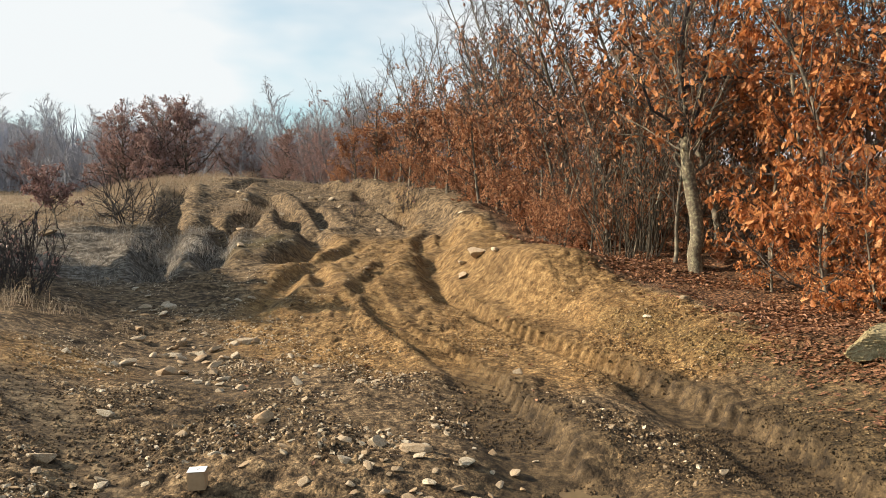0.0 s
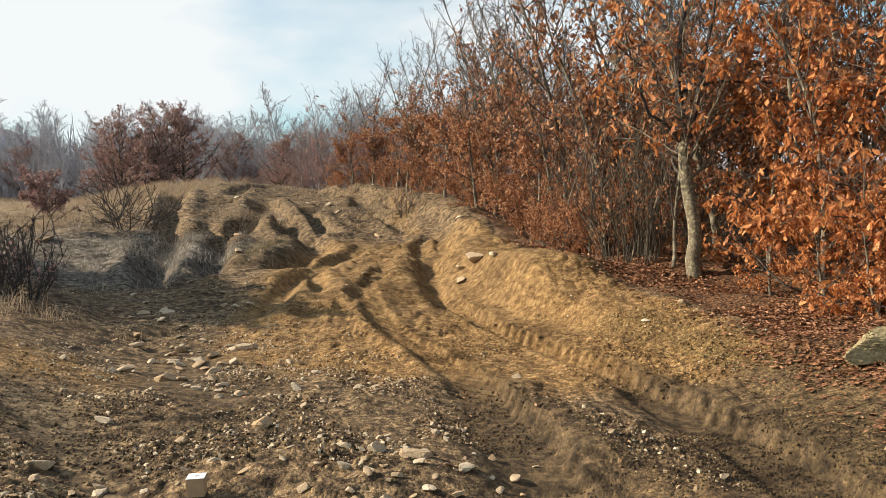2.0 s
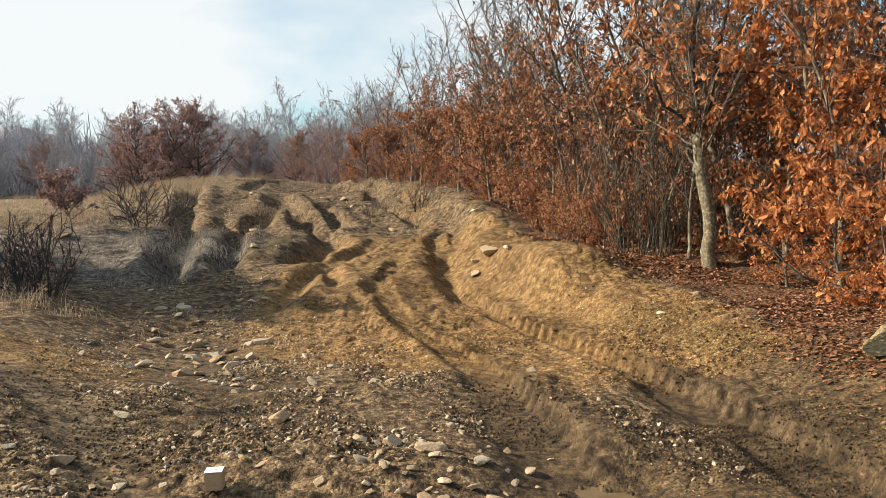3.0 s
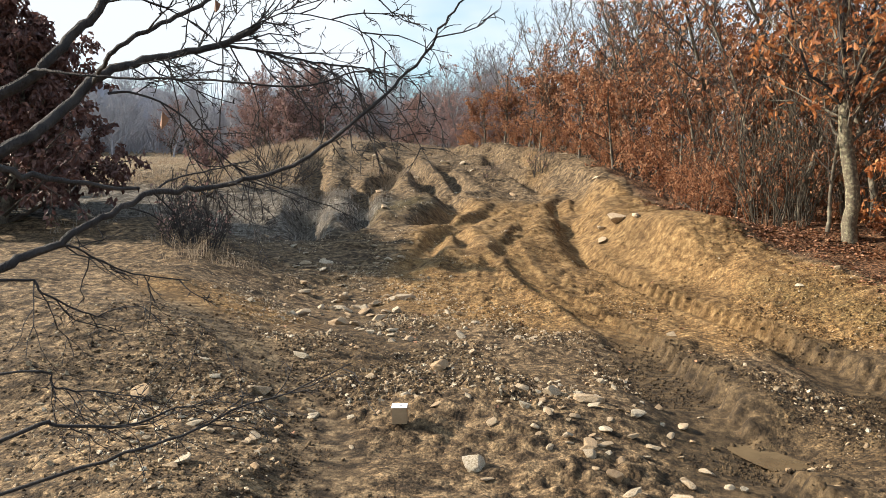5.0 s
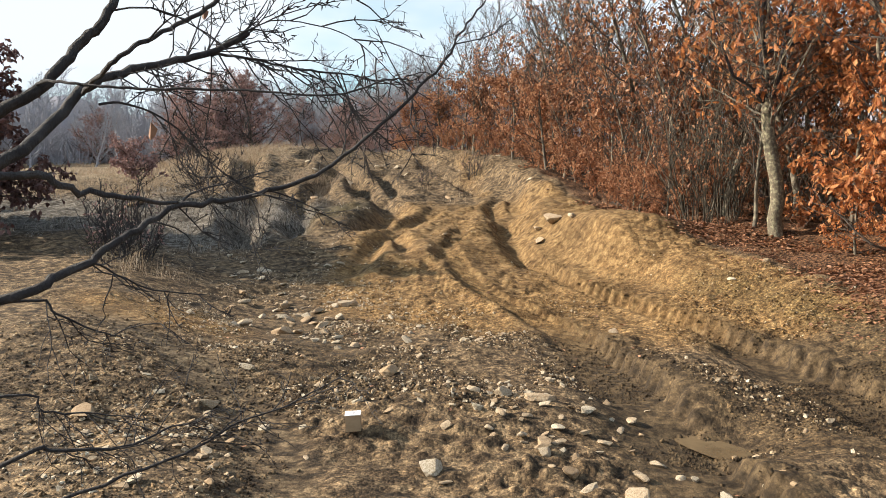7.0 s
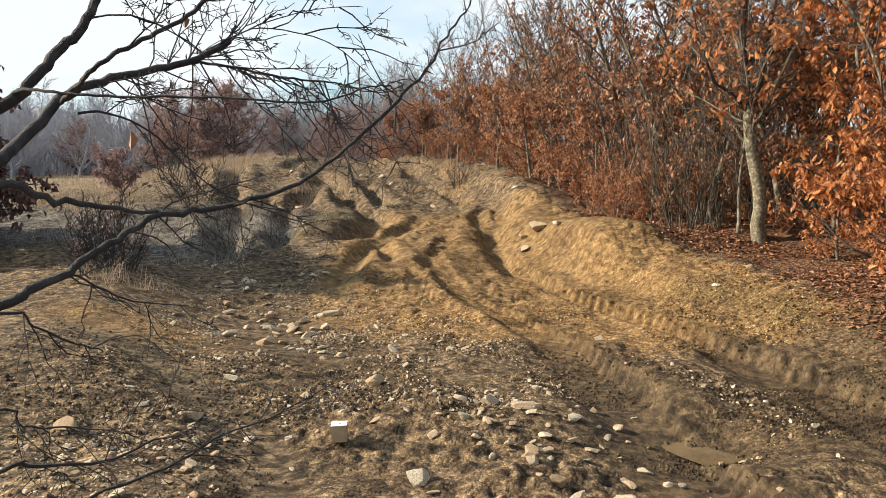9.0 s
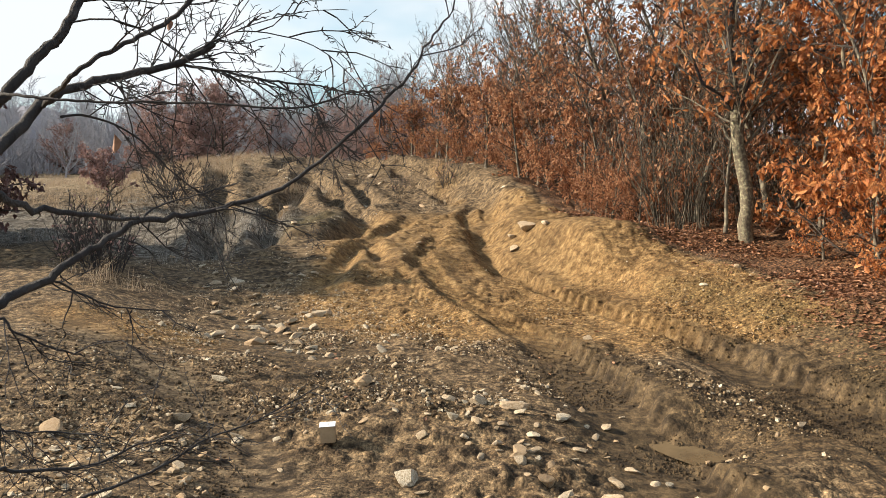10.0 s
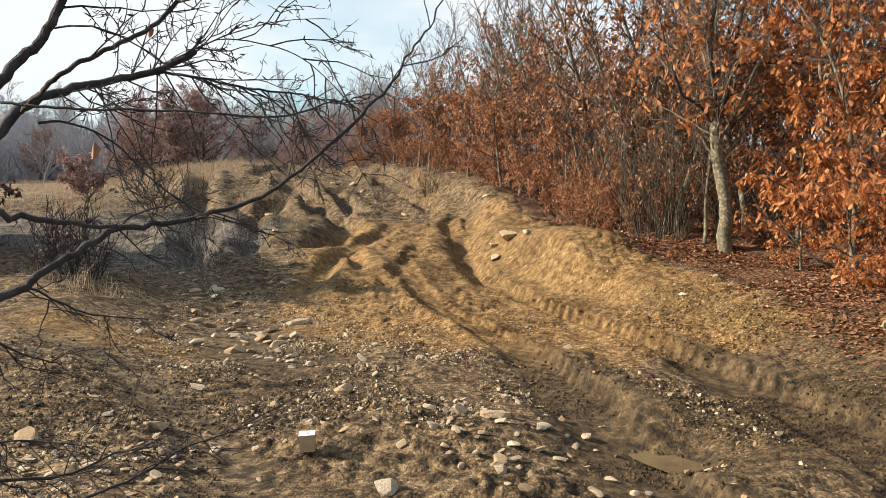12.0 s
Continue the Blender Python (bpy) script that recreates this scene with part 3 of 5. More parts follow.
def make_tree(name, seed, height, girth, spread, branches, twigs, leaf_from, leaf_to, per_twig, leaf_size, bark, twig_mat, leaf_mat,
              label, category="tree", low=0.2, stems=1, lobed=False, rise=0.55, sub=2, fine=0.0045, cores=(), droop=0.75, top=0.72, upper=None):
    """A tree at the origin: an Empty over its trunk or stems, the twiggy crown and the foliage. cores: trunk lines of its own, each with its girth."""
    rng = np.random.default_rng(seed)
    root = tagged(new(name), label, category)
    limb, leaf = Tubes(), Leaves()
    trunks = [([np.array(p, float) for p in line], g) for line, g, tip in cores]
    for st in range(0 if cores else stems):
        az = rng.uniform(0, 6.28)
        start = np.array((0, 0, -0.15)) + (0.16 * np.array((math.cos(az), math.sin(az), 0)) * (stems > 1) * rng.uniform(0.3, 1.5))
        lean = np.array((math.cos(az), math.sin(az), 0)) * (rng.uniform(0.15, 0.4) if stems > 1 else 0.10) + np.array((0, 0, 1.0))
        trunks.append((bent(rng, start, lean, height * (rng.uniform(0.7, 1.0) if stems > 1 else 1.0), 12, 0.09, 0.04), girth * (rng.uniform(0.6, 1.0) if stems > 1 else 1.0)))
    for number, (core, g) in enumerate(trunks):
        m = len(core) - 1
        own = not cores or number == 0
        trunk = Tubes()
        lose = 1 - cores[number][2] if cores else 0.93
        trunk.add(core, [g * (1 - lose * (i / m) ** 0.85) + (g * 0.35 * math.exp(-i * 19 / m) if own else 0) + 0.003 for i in range(m + 1)], 10 if g > 0.07 else 7 if g > 0.03 else 5)
        mesh_object("trunk" if stems == 1 and number == 0 else "stem", trunk.v, trunk.f, upper if upper and number else bark, root, smooth=True)
        h = core[-1][2]
        nb = max(3, branches // len(trunks))
        for b in range(nb):
            t = (low if own else 0.1) + (0.97 - (low if own else 0.1)) * (b + rng.uniform(0, 0.8)) / nb
            i = min(int(t * m), m - 1)
            p = core[i] + (core[i + 1] - core[i]) * (t * m - i)
            az = b * 2.4 + rng.uniform(-0.6, 0.6)
            ln = spread * (1.05 - top * p[2] / height) * rng.uniform(0.65, 1.15)
            way = np.array((math.cos(az), math.sin(az), rise * rng.uniform(0.5, 1.5) + 0.5 * t))
            arm = bent(rng, p, way, ln, 6, 0.17, 0.05)
            rich = rng.choice((0.1, 0.8, 1.3, 1.8)) if per_twig < 15 else 1.0
            limb.add(arm, thin(max(fine * 1.6, g * 0.42 * (1 - 0.75 * t)), fine, 7), 4)
            nt = max(2, int(twigs * (1.1 - 0.5 * t)))
            for k in range(nt):
                u = 0.15 + 0.85 * (k + rng.uniform(0, 1)) / nt
                j = min(int(u * 6), 5)
                q = arm[j] + (arm[j + 1] - arm[j]) * (u * 6 - j)
                w = (arm[j + 1] - arm[j]) / np.linalg.norm(arm[j + 1] - arm[j]) + 0.9 * unit(rng) + np.array((0, 0, 0.25))
                tl = ln * rng.uniform(0.22, 0.48) * (1.15 - 0.5 * u)
                tw = bent(rng, q, w, tl, 3, 0.2, 0.03)
                limb.add(tw, thin(fine, fine * 0.5, 4), 3)
                ends = [tw]
                for e in range(sub):
                    s = tw[1 + e % 2]
                    sw = bent(rng, s, (tw[2] - tw[1]) / np.linalg.norm(tw[2] - tw[1]) + 0.9 * unit(rng), tl * 0.6, 2, 0.2, 0.02)
                    limb.add(sw, thin(fine * 0.7, fine * 0.4, 3), 3)
                    ends.append(sw)
                up = q[2] / height
                if leaf_from <= up <= leaf_to * rng.uniform(0.8, 1.15) or (up > leaf_to and rng.random() < 0.05):
                    for path in ends:
                        for c in range(rng.poisson(per_twig * rich)):
                            o = path[rng.integers(1, len(path))] + 0.035 * rng.normal(size=3)
                            leaf.add(o, unit(rng) + np.array((0, 0, -droop)), unit(rng) + np.array((0, 0, 0.6)), leaf_size * rng.uniform(0.6, 1.2), lobed)
    mesh_object("crown", limb.v, limb.f, twig_mat, root)
    if leaf.f:
        mesh_object("foliage", leaf.v, leaf.f, leaf_mat, root)
    return root


def planted(x, y, turn=0.0, size=1.0, sink=0.05):
    return Matrix.LocRotScale((x, y, ground_z(x, y) - sink), Euler((0, 0, turn)), Vector((size, size, size)))


def stone_mesh(name, seed, mat, flat=0.7, cuts=9, level=2):
    """An angular broken stone about 1 across, its base near the origin."""
    rng = np.random.default_rng(seed)
    bm = bmesh.new()
    bmesh.ops.create_icosphere(bm, subdivisions=level, radius=0.6)
    planes = [(unit(rng), rng.uniform(0.20, 0.37)) for _ in range(cuts)]
    for v in bm.verts:
        p = np.array(v.co)
        for nrm, d in planes:
            over = p @ nrm - d
            if over > 0:
                p = p - nrm * over * 0.94
        p = p * (1.3, 0.9, flat) + 0.008 * rng.normal(size=3)
        v.co = p
    me = bpy.data.meshes.new(name)
    bm.to_mesh(me)
    bm.free()
    me.materials.append(mat)
    return me


# ---- ground ----
def spaced(edges):
    out = []
    for a, b, step in edges:
        out.append(np.arange(a, b - 1e-6, step))
    return np.concatenate(out + [np.array([edges[-1][1]])])


def paint_soil(me, x, y, rut, wear, smooth):
    """Which soil lies where: a share of each kind for every point of a mesh."""
    edge, lft = x - bank_edge(y), x - left_edge(y)
    clay = ramp01(6.0, 9.0, y + 0.8 * (x > 0)) * ramp01(-3.4, -2.2, x + 0.12 * (y - 8)) * ramp01(0.8, -0.1, edge) * ramp01(21, 15, y)
    clay = np.maximum(clay, 0.85 * np.exp(-((x + 3.9) / 1.2) ** 2 - ((y - 6.9) / 0.9) ** 2))
    clay = clay * (1 - 0.5 * np.exp(-((x + 4.2) / 1.5) ** 2 - ((y - 15.2) / 3.0) ** 2))
    clay = np.maximum(clay, 0.50 * ramp01(0.8, 0.0, np.abs(edge + 0.6)) * ramp01(4, 7.5, y))
    clay = np.maximum(clay, 0.95 * ramp01(-1.0, -0.6, edge) * ramp01(0.9, 0.4, edge) * ramp01(7.5, 9, y) * ramp01(20, 15, y))
    wet_shade = np.maximum(0.80 * rut * ramp01(9, 6, y), 0.7 * np.clip(smooth, 0, 1) * (x > 0) * ramp01(9.8, 6.5, y)) + 0.75 * ramp01(1.3, 1.9, x) * ramp01(7.8, 5.8, y) + 0.32 * ramp01(0.1, 0.8, x) * ramp01(3.2, 2.6, x) * ramp01(7.0, 5.2, y) + 0.9 * np.exp(-((x + 1.35) / 0.75) ** 2 - ((y - 5.5) / 0.5) ** 2) + 0.55 * np.exp(-((x + 2.3) / 0.8) ** 2 - ((y - 7.4) / 1.2) ** 2) + 0.6 * np.exp(-((x - 2.45) / 0.6) ** 2 - ((y - 5.3) / 0.5) ** 2)
    # the gullies up the slope get their inner shade painted in here
    wet_shade = wet_shade + 0.8 * np.exp(-(((x - 0.9) / 0.9) ** 2 + ((y - 4.4) / 0.45) ** 2)) + 0.35 * wear * (y > 12)
    wash = x + 1.4 + 0.44 * (y - 5)
    wet_shade = wet_shade + 0.5 * np.exp(-(wash / 0.62) ** 2) * ramp01(4.5, 5.3, y) * ramp01(12.5, 9.5, y)
    # plain darkening of the front ground and the right-hand side
    wet_shade = wet_shade + 0.4 * np.exp(-((x + 1.0) / 1.0) ** 2 - ((y - 3.9) / 0.9) ** 2) + 0.3 * ramp01(1.7, 2.5, x) * ramp01(8.5, 6.5, y)
    moss = 0.5 * np.exp(-((edge + 0.1) / 0.6) ** 2) * ramp01(11, 9, y) + 0.66 * np.exp(-((x + 4.3) / 1.2) ** 2 - ((y - 15.8) / 2.8) ** 2) + 0.95 * np.exp(-((x - 2.8) / 0.6) ** 4 - ((y - 5.2) / 0.9) ** 4)
    frost = 0.75 * ramp01(-3.6, -5.2, x) * ramp01(10.5, 13.5, y) * ramp01(20, 15.5, y) + 0.7 * ramp01(-7.5, -8.6, x) * ramp01(11, 12.5, y) * ramp01(16, 14, y)
    straw = (0.28 + 0.5 * ramp01(-7.5, -9.5, x)) * ramp01(18, 23, y) * ramp01(1, -0.5, edge) + 0.5 * ramp01(-1.0, -2.0, lft) * ramp01(14, 18, y)
    straw = straw + 0.28 * np.clip(smooth, 0, 1) * (x < -1) * (y < 8) + 0.15 * ramp01(-1.9, -2.8, x) * ramp01(7.0, 5.8, y)
    litter = ramp01(0.35, 1.2, edge + 0.65 * ramp01(8.5, 6.8, y) + 0.2 * ramp01(6.8, 5.6, y))
    for layer, trio in (("soil_a", (clay, wet_shade, moss)), ("soil_b", (frost, straw, litter))):
        at = me.color_attributes.new(layer, "FLOAT_COLOR", "POINT")
        col = np.ones((len(x), 4), np.float32)
        for i, v in enumerate(trio):
            col[:, i] = np.clip(v, 0, 1)
        # the second alpha is the share of loose crumbs, which thin out up the slope
        col[:, 3] = (1 - 0.5 * np.clip(smooth, 0, 1)) * (1 if layer == "soil_a" else 0.2 + 0.8 * ramp01(13.5, 8, y))
        at.data.foreach_set("color", col.ravel())


def build_ground():
    xs = np.concatenate([-np.geomspace(500, 14, 24), spaced([(-13, -6, 0.10), (-6, -3.2, 0.05), (-3.2, -1.9, 0.03), (-1.9, 2.5, 0.018), (2.5, 5, 0.05), (5, 9, 0.15)]), np.geomspace(10, 500, 22)])
    ys = np.concatenate([-np.geomspace(300, 1.0, 16), spaced([(-0.5, 2.4, 0.08), (2.4, 4.2, 0.022), (4.2, 10.6, 0.0185), (10.6, 13, 0.03), (13, 20, 0.045), (20, 31, 0.08), (31, 45, 0.35)]), np.geomspace(46, 700, 26)])
    gx, gy = np.meshgrid(xs, ys)
    z, rut, wear, smooth = land(gx.ravel(), gy.ravel())
    x, y = gx.ravel(), gy.ravel()
    nx, ny = len(xs), len(ys)
    idx = np.arange(nx * ny).reshape(ny, nx)
    quads = np.stack([idx[:-1, :-1], idx[:-1, 1:], idx[1:, 1:], idx[1:, :-1]], -1).reshape(-1, 4)
    me = bpy.data.meshes.new("ground")
    me.vertices.add(nx * ny)
    me.vertices.foreach_set("co", np.stack([x, y, z], 1).astype(np.float32).ravel())
    me.loops.add(quads.size)
    me.loops.foreach_set("vertex_index", quads.ravel().astype(np.int32))
    me.polygons.add(len(quads))
    me.polygons.foreach_set("loop_start", np.arange(0, quads.size, 4, dtype=np.int32))
    me.polygons.foreach_set("loop_total", np.full(len(quads), 4, dtype=np.int32))
    me.polygons.foreach_set("use_smooth", np.ones(len(quads), dtype=bool))
    me.update()
    paint_soil(me, x, y, rut, wear, smooth)
    me.materials.append(SOIL)
    return tagged(new("ground", me), "rutted ochre clay hillside with stony washed-out wheel tracks", "ground", kind="structure")


build_ground()


def puddle(x, y, rx, ry, level, turn, label):
    rng = np.random.default_rng(int(abs(x * 100)))
    ring = [(x + 1.25 * rx * math.cos(t) * math.cos(turn) - 1.25 * ry * math.sin(t) * math.sin(turn), y + 1.25 * rx * math.cos(t) * math.sin(turn) + 1.25 * ry * math.sin(t) * math.cos(turn), level)
            for t in np.linspace(0, 2 * math.pi, 40, endpoint=False) + rng.uniform(0, 0.05, 40)]
    ob = mesh_object("puddle", ring, [tuple(range(40))], WATER)
    return tagged(ob, label, "puddle", kind="structure")


puddle(0.85, 4.38, 0.34, 0.12, -0.156, -0.95, "shallow muddy brown puddle in a wheel rut")


# ---- forest on the bank ----
def oak_kinds():
    near, leafy, bare, brush = [], [], [], []
    for i in range(3):
        near.append(make_tree("orange_oak", 20 + i, 4.9, 0.05, 1.45, 34, 8, 0.0, 0.72, 4.2, 0.122, BARK, TWIG, ORANGE_LEAF,
                              "young oak thick with dry orange lobed leaves down to the ground", low=0.03, lobed=True, rise=0.35, droop=1.0, top=0.55))
    for i in range(5):
        leafy.append(make_tree("young_oak", 10 + i, 4.7, 0.042, 1.35, 32, 8, 0.0, 0.50 - 0.03 * i, 9.0, 0.080, BARK, TWIG, BROWN_LEAF,
                               "young oak with dry orange-brown leaves below and bare twigs above", low=0.03, lobed=None, rise=0.5, droop=1.0, top=0.6))
    for i in range(4):
        bare.append(make_tree("bare_tree", 30 + i, 5.1, 0.036, 1.25, 32, 7, 0.22, 0.62, 1.9, 0.082, BARK, TWIG, BROWN_LEAF,
                              "thin grey bare tree with a few brown leaves", low=0.18, rise=0.9, lobed=None, top=0.6))
    for i in range(2):
        brush.append(make_tree("brushwood_shrub", 50 + i, 2.5, 0.0065, 0.55, 66, 3, 0.0, 0.9, 0.7, 0.08, BRUSH_BARK, BRUSH_BARK, BROWN_LEAF,
                               "many-stemmed bare grey-brown brushwood at the wood's edge", "shrub", low=0.3, stems=22, rise=1.4, sub=1))
    return near, leafy, bare, brush


NEAR, LEAFY, BARE, BRUSH = oak_kinds()


def place_all(kinds, spots, group, rng):
    """Put the first tree of each kind at a spot of its own, and copies at the rest."""
    used = set()
    for kind in kinds:
        kind["group"] = group
    for i, (x, y, size) in enumerate(spots):
        k = i % len(kinds)
        m = planted(x, y, rng.uniform(0, 6.28), size)
        if k in used:
            copy_thing(kinds[k], m)
        else:
            kinds[k].matrix_basis = m
            used.add(k)


def wood_edge(y):
    """Where the first trees of the wood stand."""
    return float(np.interp(y, (0, 4, 7, 9, 11, 13, 16, 18, 21, 24.5, 26.8, 28, 32, 38, 44, 50), (5.2, 4.4, 3.7, 3.1, 2.4, 1.7, 1.2, 0.5, -0.4, -1.9, -3.1, -4.2, -6.3, -9.0, -12.0, -15.0)))


def tall(y):
    """How tall the trees grow along the wood."""
    return float(np.interp(y, (14, 20, 24, 28, 34, 40, 47), (1.3, 1.15, 0.95, 0.84, 0.80, 0.70, 0.62)))


def plant_forest():
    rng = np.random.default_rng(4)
    # the far trees' haze is only in their bark and leaf colours
    far_leafy = [make_tree("hazy_oak", 60 + i, 4.7, 0.042, 1.35, 32, 7, 0.0, 0.5, 5.0, 0.11, HAZE_TINTED, HAZE_TINTED, HAZED_RED_LEAF,
                           "far young oak with dull red-brown leaves, thin haze put into its colour", low=0.03, rise=0.5, droop=1.0, top=0.6, sub=1) for i in range(2)]
    far_bare = [make_tree("hazy_bare_tree", 64 + i, 5.1, 0.036, 1.3, 32, 8, 0, 0, 0, 0.1, HAZE_TINTED, HAZE_TINTED, HAZED_RED_LEAF,
                          "far thin bare tree, thin mauve-grey haze put into its colour", low=0.15, rise=0.9, top=0.6) for i in range(2)]
    place_all(NEAR, [(4.05, 9.2, 0.9), (4.6, 8.3, 0.9), (4.45, 9.9, 1.0), (5.0, 7.6, 0.85), (5.2, 9.0, 1.0), (5.6, 8.2, 0.95), (4.9, 10.8, 1.1), (6.0, 9.6, 1.05), (6.4, 8.6, 1.0), (4.0, 10.6, 0.8), (3.95, 8.7, 0.42), (4.4, 7.75, 0.42), (3.7, 9.7, 0.4), (4.9, 7.0, 0.42), (4.25, 8.2, 0.36)], "orange oaks on the bank", rng)
    front = [(4.2, 12.2, 1.0), (3.9, 13.4, 0.9), (1.95, 12.6, 0.42), (2.6, 12.5, 0.5), (1.6, 13.4, 0.5), (3.3, 12.0, 0.38), (2.3, 13.4, 0.7), (1.5, 14.2, 0.8)]
    for y in np.arange(14.2, 30, 0.6):
        front.append((wood_edge(y) + rng.uniform(-0.1, 0.6), y + rng.uniform(-0.2, 0.2), rng.uniform(0.8, 1.05) * min(1.0, tall(y))))
    for y in np.arange(14.5, 30, 1.6):
        front.append((wood_edge(y) + 1.3 + rng.uniform(-0.4, 0.6), y + rng.uniform(-0.3, 0.3), rng.uniform(0.95, 1.15) * min(1.0, tall(y))))
    far_front, far_back = [], []
    for y in np.arange(30, 47, 0.55):
        far_front.append((wood_edge(y) + rng.uniform(-0.2, 2.2), y + rng.uniform(-0.3, 0.3), rng.uniform(0.8, 1.05) * min(0.85, tall(y))))
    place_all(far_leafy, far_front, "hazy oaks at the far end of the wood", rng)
    place_all(LEAFY, front, "leafy oaks on the bank", rng)
    back = [(2.86, 11.1, 0.8)] + [(rng.uniform(9, 17), rng.uniform(10, 20), rng.uniform(0.9, 1.2)) for i in range(40)]
    for y in np.arange(7.5, 47, 1.2):
        for off in (0.6, 1.7, 3.1, 5.0, 7.5):
            x = wood_edge(y) + off + rng.uniform(-0.6, 0.6)
            yy = y + rng.uniform(-0.5, 0.5)
            if math.hypot(x - 3.08, yy - 10.78) < 0.7 or (yy < 9.8 and x < 6.0) or (yy < 12 and off < 1):
                continue
            if yy > 29:
                far_back.append((x, yy, rng.uniform(0.85, 1.1) * tall(yy)))
            else:
                back.append((x, yy, rng.uniform(0.85, 1.1) * tall(yy)))
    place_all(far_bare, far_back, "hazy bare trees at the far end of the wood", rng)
    place_all(BARE, back, "bare trees in the wood", rng)
    place_all(BRUSH, [(2.25, 11.9, 1.0), (2.8, 12.3, 1.1), (2.55, 11.6, 0.75), (3.6, 12.6, 1.1), (4.0, 11.5, 0.9), (3.0, 13.3, 1.2)], "brushwood at the wood's edge", rng)


plant_forest()

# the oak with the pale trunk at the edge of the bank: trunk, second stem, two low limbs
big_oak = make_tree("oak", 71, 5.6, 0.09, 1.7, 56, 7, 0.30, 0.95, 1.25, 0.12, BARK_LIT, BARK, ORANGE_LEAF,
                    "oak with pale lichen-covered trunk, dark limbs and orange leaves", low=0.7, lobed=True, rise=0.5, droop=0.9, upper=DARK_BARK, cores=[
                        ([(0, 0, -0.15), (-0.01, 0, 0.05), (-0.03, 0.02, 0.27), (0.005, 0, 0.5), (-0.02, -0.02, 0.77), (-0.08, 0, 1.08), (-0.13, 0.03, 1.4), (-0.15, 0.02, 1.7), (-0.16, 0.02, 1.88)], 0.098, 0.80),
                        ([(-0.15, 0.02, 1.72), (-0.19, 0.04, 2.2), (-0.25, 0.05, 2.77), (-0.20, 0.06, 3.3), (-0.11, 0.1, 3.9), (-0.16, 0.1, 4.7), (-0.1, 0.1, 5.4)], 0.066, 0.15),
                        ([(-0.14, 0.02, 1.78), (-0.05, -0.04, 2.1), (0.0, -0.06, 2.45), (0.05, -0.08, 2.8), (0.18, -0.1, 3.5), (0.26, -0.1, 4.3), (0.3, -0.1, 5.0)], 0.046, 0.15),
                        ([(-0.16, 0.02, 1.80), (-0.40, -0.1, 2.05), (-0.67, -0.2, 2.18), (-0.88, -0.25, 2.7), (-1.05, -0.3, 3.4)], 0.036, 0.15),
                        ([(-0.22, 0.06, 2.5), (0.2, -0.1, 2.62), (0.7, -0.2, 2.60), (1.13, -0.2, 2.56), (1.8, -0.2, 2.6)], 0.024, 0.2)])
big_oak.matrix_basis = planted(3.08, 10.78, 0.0)


